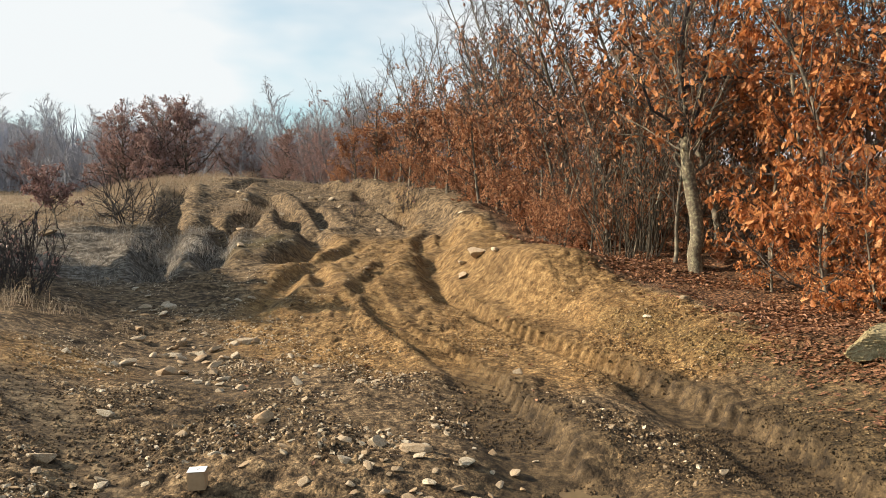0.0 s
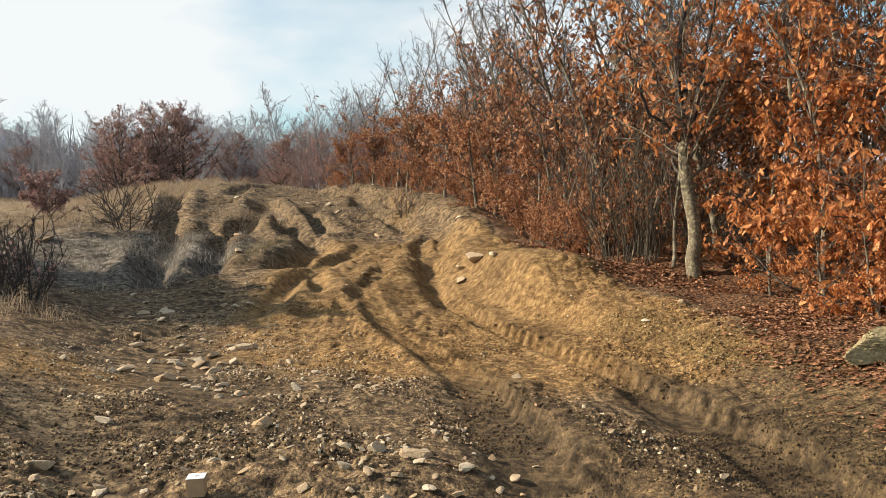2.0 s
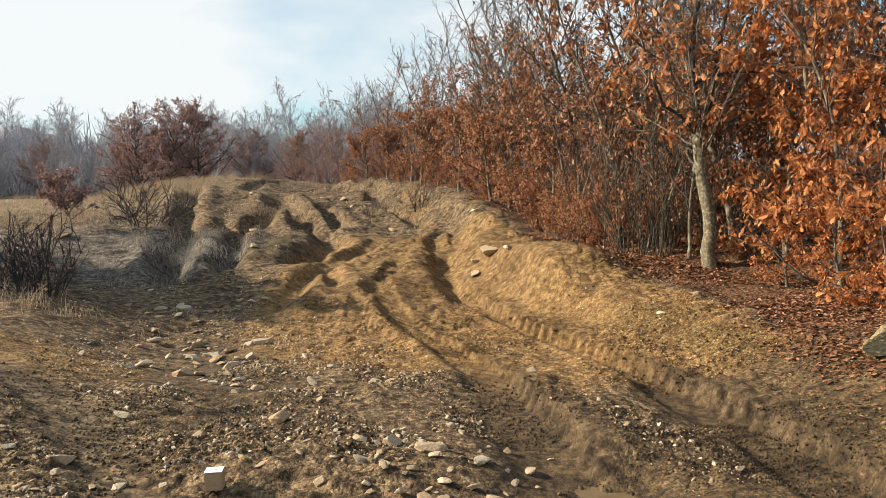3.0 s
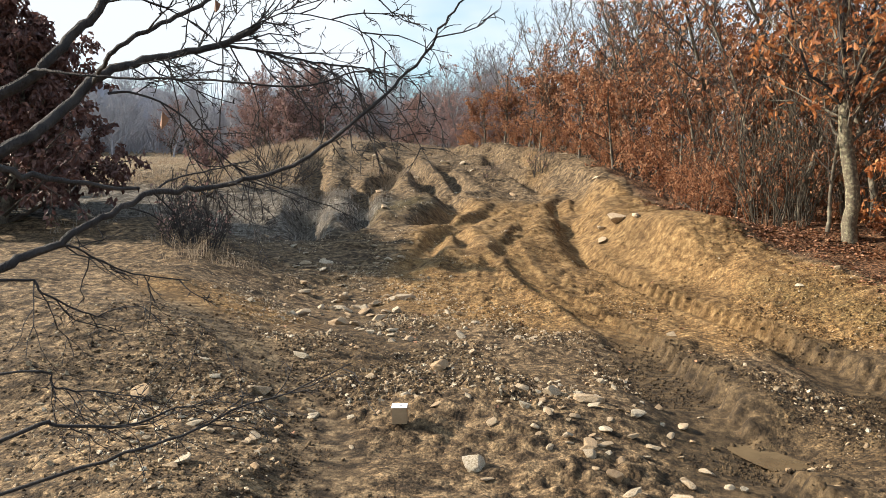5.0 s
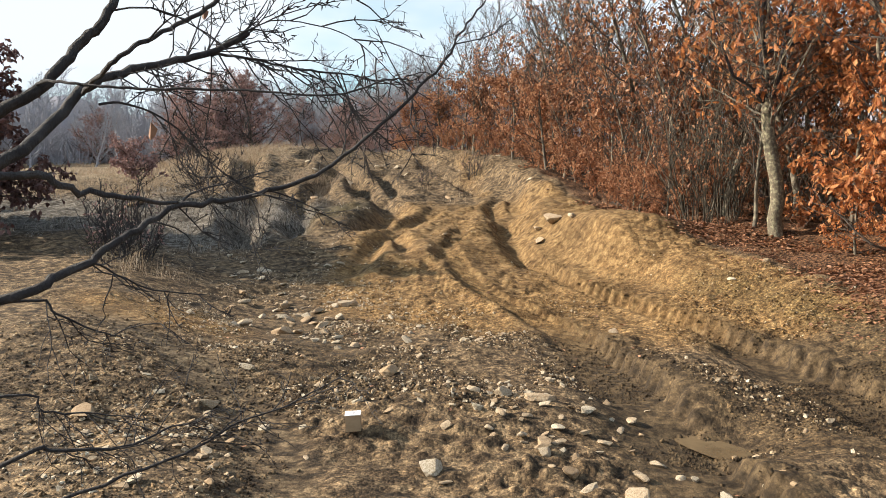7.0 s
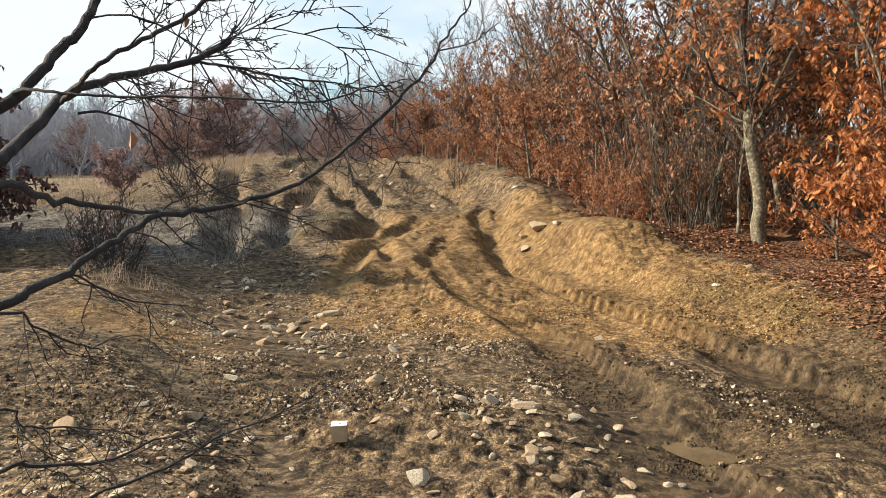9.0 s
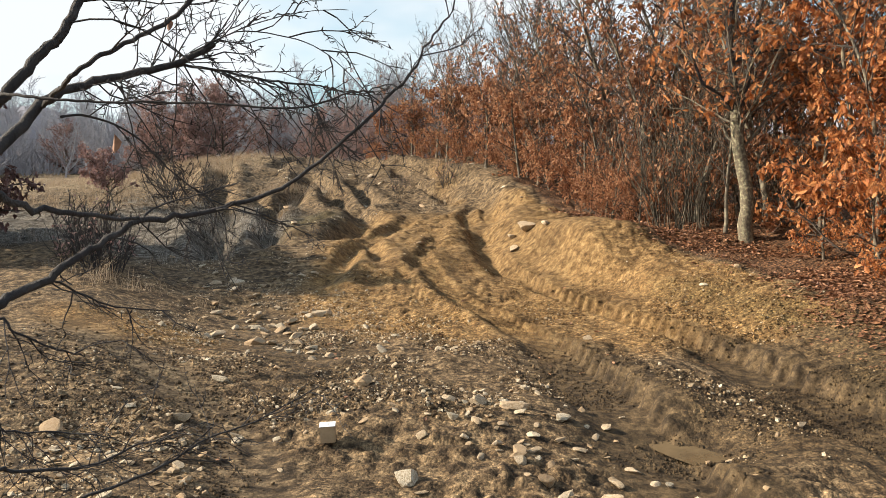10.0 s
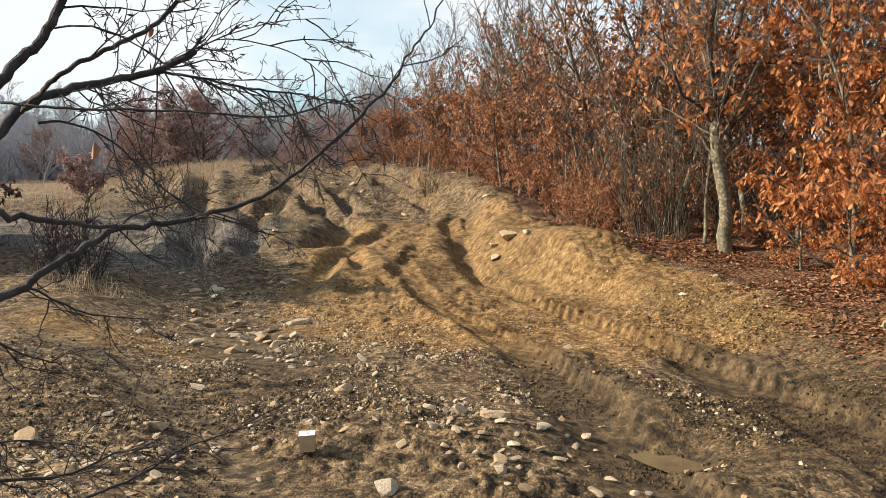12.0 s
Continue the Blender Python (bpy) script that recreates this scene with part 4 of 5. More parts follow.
# ---- trees of the open slope and the distance ----
def plant_far():
    rng = np.random.default_rng(9)
    red = [make_tree("round_oak", 90 + i, 3.5, 0.08, 2.2, 50, 10, 0.0, 1.2, 9.0, 0.092, BARK, TWIG, HAZED_RED_LEAF,
                     "bushy round oak on the slope, haze put into its dull red-brown leaf colour", low=0.03, rise=0.35, sub=1, top=0.65, fine=0.008) for i in range(2)]
    place_all(red, [(-13.4, 32.6, 1.05), (-12.2, 33.8, 1.0), (-14.7, 33.2, 0.95), (-9.2, 39, 0.75), (-7.6, 38, 0.7), (-13.3, 45, 1.0), (-18.6, 41, 0.62), (-26.0, 46, 0.9), (-4.6, 37.5, 0.8)], "round oaks on the slope", rng)
    dark = [make_tree("dense_oak", 96, 3.6, 0.09, 2.0, 54, 11, 0.0, 1.3, 20.0, 0.12, BARK, TWIG, SHADED_LEAF,
                      "dense bushy oak beside the track, shade put into its brown leaf colour", low=0.02, rise=0.4, sub=1, top=0.75, fine=0.007)]
    place_all(dark, [(-9.75, 10.9, 1.0), (-11.6, 12.4, 1.05)], "dense oaks beside the track", rng)
    # the mist on these trees is only in their pale colour
    far = [make_tree("misty_tree", 110 + i, 7.0, 0.10, 2.7, 34, 10, 0, 0, 0, 0.1, MIST_TINTED, MIST_TINTED, BROWN_LEAF,
                     "distant bare tree, mist put into its pale grey colour", low=0.1, rise=0.9, fine=0.013, sub=2) for i in range(3)]
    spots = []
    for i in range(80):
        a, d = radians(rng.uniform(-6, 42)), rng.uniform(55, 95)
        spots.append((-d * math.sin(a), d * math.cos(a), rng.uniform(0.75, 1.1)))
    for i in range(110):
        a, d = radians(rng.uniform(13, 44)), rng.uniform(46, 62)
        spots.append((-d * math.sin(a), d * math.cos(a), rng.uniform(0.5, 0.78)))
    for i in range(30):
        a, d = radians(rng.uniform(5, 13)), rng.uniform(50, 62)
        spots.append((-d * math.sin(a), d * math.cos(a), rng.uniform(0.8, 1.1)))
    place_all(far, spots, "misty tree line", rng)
    wood = Tubes()
    for i in range(6500):
        a, d = radians(rng.uniform(-8, 46)), rng.uniform(52, 74)
        x, y = -d * math.sin(a), d * math.cos(a)
        h = (2.0 + 4.0 * rng.random() ** 1.3) * (0.75 + 0.35 * math.sin(a * 31) * math.sin(a * 13 + 1))
        p = np.array((x, y, float(np.interp(y, (40, 90), (2.6, 3.6)))))
        wood.add(bent(rng, p, np.array((rng.normal() * 0.25, rng.normal() * 0.25, 1)), h, 3, 0.2), thin(0.065, 0.016, 4), 3)
    tagged(mesh_object("far_wood", wood.v, wood.f, MIST_TINTED), "thicket of bare trees in the distance, mist put into its grey colour", "wood", kind="stuff")
    # the wooded rise behind, its pale mauve colour standing in for mist
    turn = np.radians(np.linspace(-30, 60, 181))
    top = 7.8 + 0.9 * np.sin(turn * 23) + 0.5 * np.sin(turn * 61 + 1) + 0.5 * rng.random(181)
    rows = [(84, 0.2, 0), (85, 0.75, 1), (87, 1.0, 2), (110, 0.9, 3)]
    v = [(-d * math.sin(a), d * math.cos(a), 2.5 + h * t + 0.25 * rng.normal() * (k == 1)) for d, h, k in rows for a, t in zip(turn, top)]
    f = [(k * 181 + i, k * 181 + i + 1, k * 181 + i + 182, k * 181 + i + 181) for k in range(3) for i in range(180)]
    tagged(mesh_object("backdrop", v, f, MIST_COLOURED, smooth=True), "wooded rise with mauve-grey winter mist put into its colour", "hillside", kind="structure")
    # oaks out of view, added so their shadows fall across the hollow
    shade = [make_tree("broad_oak", 130, 5.5, 0.11, 2.6, 34, 9, 0.05, 1.0, 3.0, 0.16, BARK, TWIG, BROWN_LEAF, "unseen broad oak with brown leaves, added to shade the hollow", low=0.1, rise=0.5, sub=1, fine=0.006)]
    place_all(shade, [(-13.4, 13.4, 0.66), (-15.0, 15.4, 0.70), (-12.2, 11.8, 0.58), (-16.5, 14.2, 0.75)], "oaks beside the slope", rng)


plant_far()


# ---- stones ----
STONES = ([stone_mesh("stone", 200 + i, PALE_STONE, f, 7 + i % 3) for i, f in enumerate((0.62, 0.75, 0.5, 0.85, 0.68, 0.42))])
FLAT_STONE = stone_mesh("stone", 220, PALE_STONE, 0.22)


def lay_stone(x, y, size, me, rng, sink=0.25, label="broken pale limestone lying on the dirt track", group="stones on the track"):
    ob = new("stone", me)
    ob.matrix_basis = Matrix.LocRotScale((x, y, ground_z(x, y) + size * (0.5 - sink) * 0.62), Euler((rng.uniform(-0.3, 0.3), rng.uniform(-0.3, 0.3), rng.uniform(0, 6.28))), Vector((size, size, size)))
    return tagged(ob, label, "stone", group)


def lay_stones():
    rng = np.random.default_rng(12)
    chosen = [(0.05, 4.67, 0.17), (0.33, 4.76, 0.12), (-0.27, 4.74, 0.21), (-0.5, 4.79, 0.15), (-0.71, 4.76, 0.10), (-0.37, 4.76, 0.06), (-0.66, 4.51, 0.13), (-0.51, 4.44, 0.085),
              (0.24, 4.5, 0.07), (0.37, 4.54, 0.06), (-0.83, 4.19, 0.10), (-0.58, 4.17, 0.09), (-0.38, 4.09, 0.10), (-0.26, 4.03, 0.12), (0.12, 4.24, 0.10), (-0.13, 4.47, 0.065)]
    track = [(-1.08, 4.74, 0.075), (-1.42, 5.54, 0.19), (-1.87, 5.18, 0.13), (-1.46, 4.65, 0.11), (-1.38, 4.54, 0.055), (-2.51, 5.42, 0.155), (-1.45, 6.85, 0.155), (-1.83, 8.21, 0.12), (-1.7, 8.16, 0.12),
             (0.48, 7.1, 0.135), (1.57, 4.71, 0.105), (-2.44, 4.48, 0.16), (-1.99, 4.24, 0.11), (-1.06, 6.39, 0.06), (-0.07, 4.64, 0.06), (-0.91, 4.93, 0.055), (-0.92, 7.03, 0.125), (-1.04, 7.32, 0.08), (-0.79, 7.01, 0.095)]
    wash = [(-3.36, 8.83, 0.15), (-3.14, 8.45, 0.16), (-2.8, 8.24, 0.18), (-3.36, 9.27, 0.145), (-3.21, 9.54, 0.13), (-2.55, 8.15, 0.09), (-2.92, 9.29, 0.10), (-4.13, 10.82, 0.22), (-2.98, 8.58, 0.105),
            (-4.11, 9.11, 0.10), (-3.25, 7.66, 0.09), (-2.04, 6.52, 0.09), (-3.24, 11.04, 0.18), (-3.75, 12.15, 0.13), (-5.03, 11.81, 0.15), (-5.8, 12.53, 0.14)]
    near = [(-0.77, 3.49, 0.07), (-0.04, 3.45, 0.14), (0.21, 3.44, 0.19), (0.25, 3.82, 0.075), (0.39, 4.02, 0.10), (-0.13, 3.61, 0.125), (0.64, 3.51, 0.12), (-0.17, 4.09, 0.105), (-0.37, 4.0, 0.05),
            (-2.43, 3.56, 0.09), (-2.08, 3.51, 0.08), (-2.05, 3.22, 0.07), (-2.19, 2.98, 0.10), (-2.79, 4.55, 0.085), (-3.01, 4.8, 0.06), (-2.36, 4.04, 0.06), (-2.46, 3.92, 0.06), (0.47, 3.81, 0.07)]
    for i, (x, y, size) in enumerate(chosen + track + wash + near):
        lay_stone(x, y, 0.80 * size, STONES[(i * 5 + i // 6) % 6], rng, 0.32)
    lay_stone(-0.87, 3.62, 0.135, STONES[3], rng, 0.15, "squared pale block of stone standing on the dirt")
    lay_stone(-3.04, 4.01, 0.18, FLAT_STONE, rng, 0.1, "flat pale slab of stone lying on gravel")
    for x, y, size in ((0.15, 13.0, 0.34), (0.42, 12.6, 0.20), (-0.1, 12.7, 0.18), (-0.1, 13.3, 0.17), (2.03, 8.95, 0.09), (2.54, 9.34, 0.11), (-2.2, 19.3, 0.2), (-5.4, 18.5, 0.28), (-4.7, 23.6, 0.25), (-4.2, 23.9, 0.22), (-8.6, 15.9, 0.3)):
        lay_stone(x, y, size, STONES[int(abs(x * 10)) % 6], rng, 0.3, "pale stone showing in the earth of the slope", "stones on the slope")
    for x, y in zip(rng.uniform(-7.5, 0.3, 20), rng.uniform(12.5, 26, 20)):
        size = rng.uniform(0.06, 0.18)
        lay_stone(x, y, size, STONES[rng.integers(0, 6)], rng, 0.3, "pale stone showing in the earth of the slope", "stones on the slope")
    # loose smaller stones: middle x, middle y, spread x, spread y, how many, largest
    for cx, cy, sx, sy, n, big in ((-0.35, 4.65, 0.55, 0.42, 45, 0.085), (-3.0, 8.6, 0.40, 0.8, 55, 0.17), (-2.2, 7.0, 0.35, 0.7, 25, 0.10), (-3.9, 10.4, 0.5, 0.6, 18, 0.15), (-2.3, 3.6, 0.40, 0.40, 32, 0.075), (0.25, 3.75, 0.4, 0.35, 16, 0.085), (-1.15, 7.0, 0.4, 0.35, 14, 0.09), (-3.4, 10.5, 0.7, 1.2, 16, 0.14)):
        for i in range(n):
            x, y = cx + rng.normal() * sx, cy + rng.normal() * sy
            size = 0.035 + (big - 0.035) * rng.random() ** 2.2
            lay_stone(x, y, size, STONES[rng.integers(0, 6)], rng, 0.2, "small broken stone on the stony track", "loose small stones")


lay_stones()


def gravel(name, seed, spots, mat, label, lo, hi, bare=1.3):
    """Loose bits scattered on the ground, joined: spots are (middle x, middle y, spread x, spread y, count)."""
    rng = np.random.default_rng(seed)
    xs = np.concatenate([cx + rng.normal(size=n) * sx for cx, cy, sx, sy, n in spots])
    ys = np.concatenate([cy + rng.normal(size=n) * sy for cx, cy, sx, sy, n in spots])
    zs, rut, wear, smooth = land(xs, ys)
    keep = (ys > 1.8) & (rng.random(len(xs)) > bare * smooth) & (1.2 * rough_noise(xs, ys, 0.7, 61, 2) + 0.8 * rng.random(len(xs)) > 0.42)
    xs, ys, zs, rut, wear, smooth = (q[keep] for q in (xs, ys, zs, rut, wear, smooth))
    cube = np.array([(-1, -1, -1), (1, -1, -1), (1, 1, -1), (-1, 1, -1), (-1, -1, 1), (1, -1, 1), (1, 1, 1), (-1, 1, 1)], float)
    quads = np.array([(0, 3, 2, 1), (4, 5, 6, 7), (0, 1, 5, 4), (1, 2, 6, 5), (2, 3, 7, 6), (3, 0, 4, 7)])
    n = len(xs)
    size = lo + (hi - lo) * rng.random(n) ** 2.5
    shape = cube * (0.34 + 0.5 * rng.random((n, 8, 3))) * size[:, None, None]
    shape[:, 4:, :2] *= rng.uniform(0.45, 0.95, (n, 1, 2))
    shape[..., 1] *= rng.uniform(0.6, 1.0, (n, 1))
    shape[..., 2] *= rng.uniform(0.35, 0.85, (n, 1))
    turn, tip, roll = rng.uniform(0, 6.28, n), rng.uniform(-0.5, 0.5, n), rng.uniform(-0.5, 0.5, n)
    shape[..., 2] += tip[:, None] * shape[..., 0] + roll[:, None] * shape[..., 1]
    c, s = np.cos(turn)[:, None], np.sin(turn)[:, None]
    v = np.stack([c * shape[..., 0] - s * shape[..., 1] + xs[:, None], s * shape[..., 0] + c * shape[..., 1] + ys[:, None], shape[..., 2] + (zs + size * 0.12)[:, None]], -1).reshape(-1, 3)
    f = (quads[None] + 8 * np.arange(n)[:, None, None]).reshape(-1, 4).tolist()
    ob = mesh_object(name, v, f, mat, smooth=mat is SOIL)
    if mat is SOIL:
        paint_soil(ob.data, *(np.repeat(q, 8) for q in (xs, ys, rut, wear, smooth)))
    return tagged(ob, label, "gravel", kind="stuff")


gravel("gravel", 5, [(-0.5, 4.6, 1.0, 0.6, 1200), (-2.3, 3.6, 0.45, 0.5, 650), (-2.8, 8.0, 0.6, 1.4, 1800), (0.5, 5.6, 1.2, 1.4, 180), (-0.9, 7.2, 0.7, 0.9, 600), (0.3, 3.5, 0.6, 0.4, 600), (-3.6, 11, 1.0, 1.4, 500)],
       PALE_STONE, "pale broken gravel strewn over the dirt", 0.007, 0.032)
gravel("fine_gravel", 8, [(-2.9, 8.3, 0.7, 1.5, 2600), (-1.6, 5.4, 0.9, 0.8, 1500), (-0.3, 4.5, 1.0, 0.5, 1800), (-2.4, 3.7, 0.6, 0.6, 1500), (-0.6, 7.2, 1.0, 1.0, 1500), (0.9, 5.6, 1.0, 1.2, 900), (0.2, 3.6, 0.8, 0.4, 900), (1.8, 8.4, 0.7, 1.2, 900), (-4.2, 12.0, 1.2, 1.6, 1200)],
       PALE_STONE, "fine pale grit strewn over the dirt", 0.005, 0.019)
gravel("dull_gravel", 7, [(-0.8, 4.6, 1.8, 1.3, 700), (-2.4, 4.4, 1.3, 1.5, 600), (-2.6, 7.4, 1.1, 1.9, 1300), (0.8, 6.0, 1.6, 1.6, 500), (-1.0, 9.0, 1.3, 1.6, 700)],
       GREY_STONE, "dull grey-brown gravel in the dirt", 0.006, 0.035)
gravel("earth_crumbs", 6, [(-0.8, 4.4, 1.5, 1.0, 6000), (1.0, 6.2, 1.3, 1.6, 7000), (-0.8, 9.0, 1.2, 1.6, 7000), (0.2, 11.5, 1.0, 1.6, 5000), (-2.6, 5.0, 1.0, 1.4, 3000), (-2.0, 13.5, 1.6, 1.8, 7000), (1.8, 8.0, 0.6, 1.3, 4000), (-3.4, 18.0, 2.2, 2.4, 6000)],
       SOIL, "crumbs and clods of brown earth on the track", 0.006, 0.026, 0.35)
gravel("fine_crumbs", 9, [(1.0, 6.0, 0.9, 1.2, 16000), (0.3, 4.2, 0.9, 0.6, 7000), (1.8, 5.2, 0.7, 0.9, 9000), (-0.2, 8.6, 1.0, 1.4, 12000), (2.2, 8.6, 0.8, 1.4, 9000), (-2.6, 5.2, 0.9, 0.9, 6000), (-1.4, 3.6, 0.8, 0.6, 7000), (-1.2, 11.5, 1.0, 1.4, 8000), (0.5, 12.0, 0.5, 1.2, 5000)],
       SOIL, "fine crumbs of earth over the ruts and the bank", 0.005, 0.015, 0.1)


# ---- the little box on the track ----
def carton():
    x, y, w, d, h = -1.38, 4.09, 0.092, 0.085, 0.098
    box = tagged(new("carton"), "small cardboard carton with a white paper top standing on the dirt", "box")
    bm = bmesh.new()
    bmesh.ops.create_cube(bm, size=1, matrix=Matrix.Translation((0, 0, h / 2)) @ Matrix.Diagonal((w, d, h, 1)))
    bmesh.ops.bevel(bm, geom=bm.edges[:], offset=0.003, segments=2, affect="EDGES")
    part("carton_body", bm, CARDBOARD, box)
    bm = bmesh.new()
    bmesh.ops.create_cube(bm, size=1, matrix=Matrix.Translation((0, 0, h + 0.002)) @ Matrix.Diagonal((w + 0.003, d + 0.003, 0.004, 1)))
    bmesh.ops.bevel(bm, geom=bm.edges[:], offset=0.0012, segments=1, affect="EDGES")
    lid = part("lid", bm, WHITE_PAPER, box, "white paper top")
    for dx, dy, bw, bd in ((0.004, 0.004, 0.020, 0.004), (0.010, -0.006, 0.018, 0.003), (0.0, -0.014, 0.012, 0.003)):
        bm = bmesh.new()
        bmesh.ops.create_cube(bm, size=1, matrix=Matrix.Translation((dx, dy, h + 0.0045)) @ Matrix.Diagonal((bw, bd, 0.0012, 1)))
        part("mark", bm, INK, lid, "faint grey mark")
    box.matrix_basis = pose(x, y, ground_z(x, y) + 0.02, 1.5, -2.0, 9)
    return box


carton()


# ---- mossy rock, litter, grass and shrubs ----
def mossy_rock():
    me = stone_mesh("rock", 240, MOSSY_STONE, 0.75, 11, 5)
    for v in me.vertices:
        p = np.array(v.co)
        k = 0.05 * float(rough_noise(np.array(p[0] + 0.7 * p[2]), np.array(p[1] - 0.6 * p[2]), 0.28, 91, 3))
        v.co = p * (1 + k)
    ob = new("rock", me)
    ob.matrix_basis = Matrix.LocRotScale((3.30, 6.35, ground_z(3.30, 6.35) + 0.06), Euler((0.1, -0.15, 0.4)), Vector((0.72, 0.60, 0.5)))
    return tagged(ob, "large grey rock grown over with yellow-green moss among fallen leaves", "rock")


mossy_rock()


def fallen_leaves():
    rng = np.random.default_rng(14)
    leaf = Leaves()
    n = 30000
    ys = 15.0 - 10.0 * rng.random(n) ** 1.15
    off = -0.45 + np.abs(rng.normal(size=n)) * 1.6 + 0.85 * ramp01(6.8, 8.6, ys) - 0.15 * ramp01(6.8, 5.6, ys)
    xs = bank_edge(ys) + off
    keep = (off > 0.1 + 0.75 * ramp01(6.8, 8.6, ys) - 0.05 * ramp01(6.8, 5.6, ys)) | (rng.random(n) < 0.12)
    keep &= rough_noise(xs, ys, 0.6, 83, 2) + 0.9 * rng.random(n) > 0.2
    xs, ys = np.concatenate([xs[keep], rng.normal(size=50) * 1.6]), np.concatenate([ys[keep], 6 + rng.normal(size=50) * 1.8])
    bx, by = rng.uniform(2.4, 5.2, 9000), rng.uniform(4.6, 9.0, 9000)
    on = bx > 2.75 + 0.35 * rough_noise(bx, by, 0.7, 85, 2)
    xs, ys = np.concatenate([xs, bx[on]]), np.concatenate([ys, by[on]])
    zs = land(xs, ys)[0]
    for x, y, z in zip(xs, ys, zs):
        leaf.add(np.array((x, y, z + 0.006 + 0.02 * rng.random())), np.array((*rng.normal(size=2), rng.normal() * 0.14)), np.array((*(0.25 * rng.normal(size=2)), 1.0)), rng.uniform(0.035, 0.075), None if y > 7.5 else True)
    return tagged(mesh_object("fallen_leaves", leaf.v, leaf.f, LITTER_LEAF), "thick litter of fallen brown oak leaves on the bank", "leaves", kind="stuff")


fallen_leaves()


def grass(name, seed, spots, mat, label, height):
    rng = np.random.default_rng(seed)
    v, f = [], []
    for cx, cy, sx, sy, tufts, blades in spots:
        tx, ty = cx + rng.normal(size=tufts) * sx, cy + rng.normal(size=tufts) * sy
        tz = land(tx, ty)[0]
        for x, y, z in zip(tx, ty, tz):
            hh = height * rng.uniform(0.5, 1.2)
            for b in range(rng.poisson(blades)):
                a, lean = rng.uniform(0, 6.28), rng.uniform(0.1, 1.3)
                p = np.array((x, y, z - 0.02)) + 0.09 * np.array((*rng.normal(size=2), 0))
                d = np.array((math.cos(a), math.sin(a), 0))
                sd = np.array((-math.sin(a), math.cos(a), 0)) * rng.uniform(0.0014, 0.0032)
                h = hh * rng.uniform(0.5, 1.1)
                s = len(v)
                v.extend((p - sd, p + sd, p + d * lean * h * 0.35 + (0, 0, h * 0.6) + sd * 0.7, p + d * lean * h * 0.35 + (0, 0, h * 0.6) - sd * 0.7, p + d * lean * h + (0, 0, h * 0.95)))
                f.extend(((s, s + 1, s + 2, s + 3), (s + 3, s + 2, s + 4)))
    return tagged(mesh_object(name, v, f, mat), label, "grass", kind="stuff")


grass("dry_grass", 21, [(-10.4, 24.5, 1.2, 2.0, 420, 30), (-5.9, 21.4, 0.35, 0.6, 50, 34), (-13, 27.0, 2.4, 2.0, 420, 26), (-6.5, 28.5, 2.2, 1.2, 50, 16), (-10.8, 19.0, 1.2, 1.4, 80, 24), (-3.4, 27, 1.5, 2.5, 50, 14), (-2.0, 22.5, 0.6, 2.5, 40, 20), (-5.3, 9.2, 0.4, 0.3, 14, 12)],
      STRAW, "dry straw-coloured grass on the slope", 0.34)
grass("rimed_grass", 22, [(-4.95, 14.6, 0.25, 0.4, 26, 34), (-6.5, 15.8, 0.4, 0.5, 40, 34), (-7.6, 17.0, 1.1, 1.2, 60, 26), (-6.1, 16.6, 0.25, 0.4, 18, 34), (-8.0, 13.0, 1.4, 1.4, 60, 20)], RIMED_GRASS, "frosted grey grass tufts in the shaded hollow", 0.26)
grass("short_rimed_grass", 23, [(-7.0, 14.6, 1.2, 1.6, 110, 12), (-7.2, 18.0, 1.2, 1.6, 80, 12), (-4.4, 16.5, 0.8, 1.8, 30, 10)], RIMED_GRASS, "short frosted grass over the hollow", 0.08)
grass("short_dry_grass", 24, [(-3.8, 21.5, 2.2, 2.6, 110, 10), (-7.0, 24.0, 2.4, 2.6, 160, 12), (-2.6, 26.5, 1.8, 2.4, 60, 10)], STRAW, "short dry grass scattered over the clay slope", 0.09)


def shrubs():
    small = make_tree("red_shrub", 150, 1.3, 0.022, 0.62, 26, 7, 0.45, 1.2, 7.0, 0.07, BARK, TWIG, HAZED_RED_LEAF, "small oak shrub with dark red-brown leaves on a thin stem", "shrub", low=0.4, lobed=None, rise=0.4, sub=1, top=0.3)
    small.matrix_basis = planted(-8.9, 16.8, 0.5, 1.1, 0.1)
    bare = make_tree("bare_shrub", 151, 1.0, 0.02, 0.95, 40, 6, 0, 0, 0, 0.1, DARK_BARK, DARK_BARK, HAZED_RED_LEAF, "low spreading bare dark shrub on the slope", "shrub", low=0.05, stems=5, rise=0.35, sub=2)
    bare.matrix_basis = planted(-7.8, 18.0, 0.2, 1.3)
    left = make_tree("twiggy_bush", 152, 1.25, 0.010, 0.55, 34, 5, 0.1, 0.8, 0.25, 0.06, DARK_BARK, DARK_BARK, HAZED_RED_LEAF, "dark twiggy bush on the left bank with dry grass below", "shrub", low=0.05, stems=12, rise=1.2, sub=2, fine=0.004)
    left["label"] = "dark twiggy bare bush on the bank above dry grass"
    left.matrix_basis = planted(-5.75, 10.2, 0.2, 1.05)
    copy_thing(left, planted(-6.5, 11.0, 2.2, 1.0))
    copy_thing(left, planted(-5.9, 9.8, 4.2, 0.8))
    scrub = copy_thing(left, planted(-1.75, 22.0, 1.2, 0.8))
    scrub["label"] = "low dark scrub at the foot of the wood"
    copy_thing(scrub, planted(-3.0, 21.0, 3.2, 0.6))


shrubs()


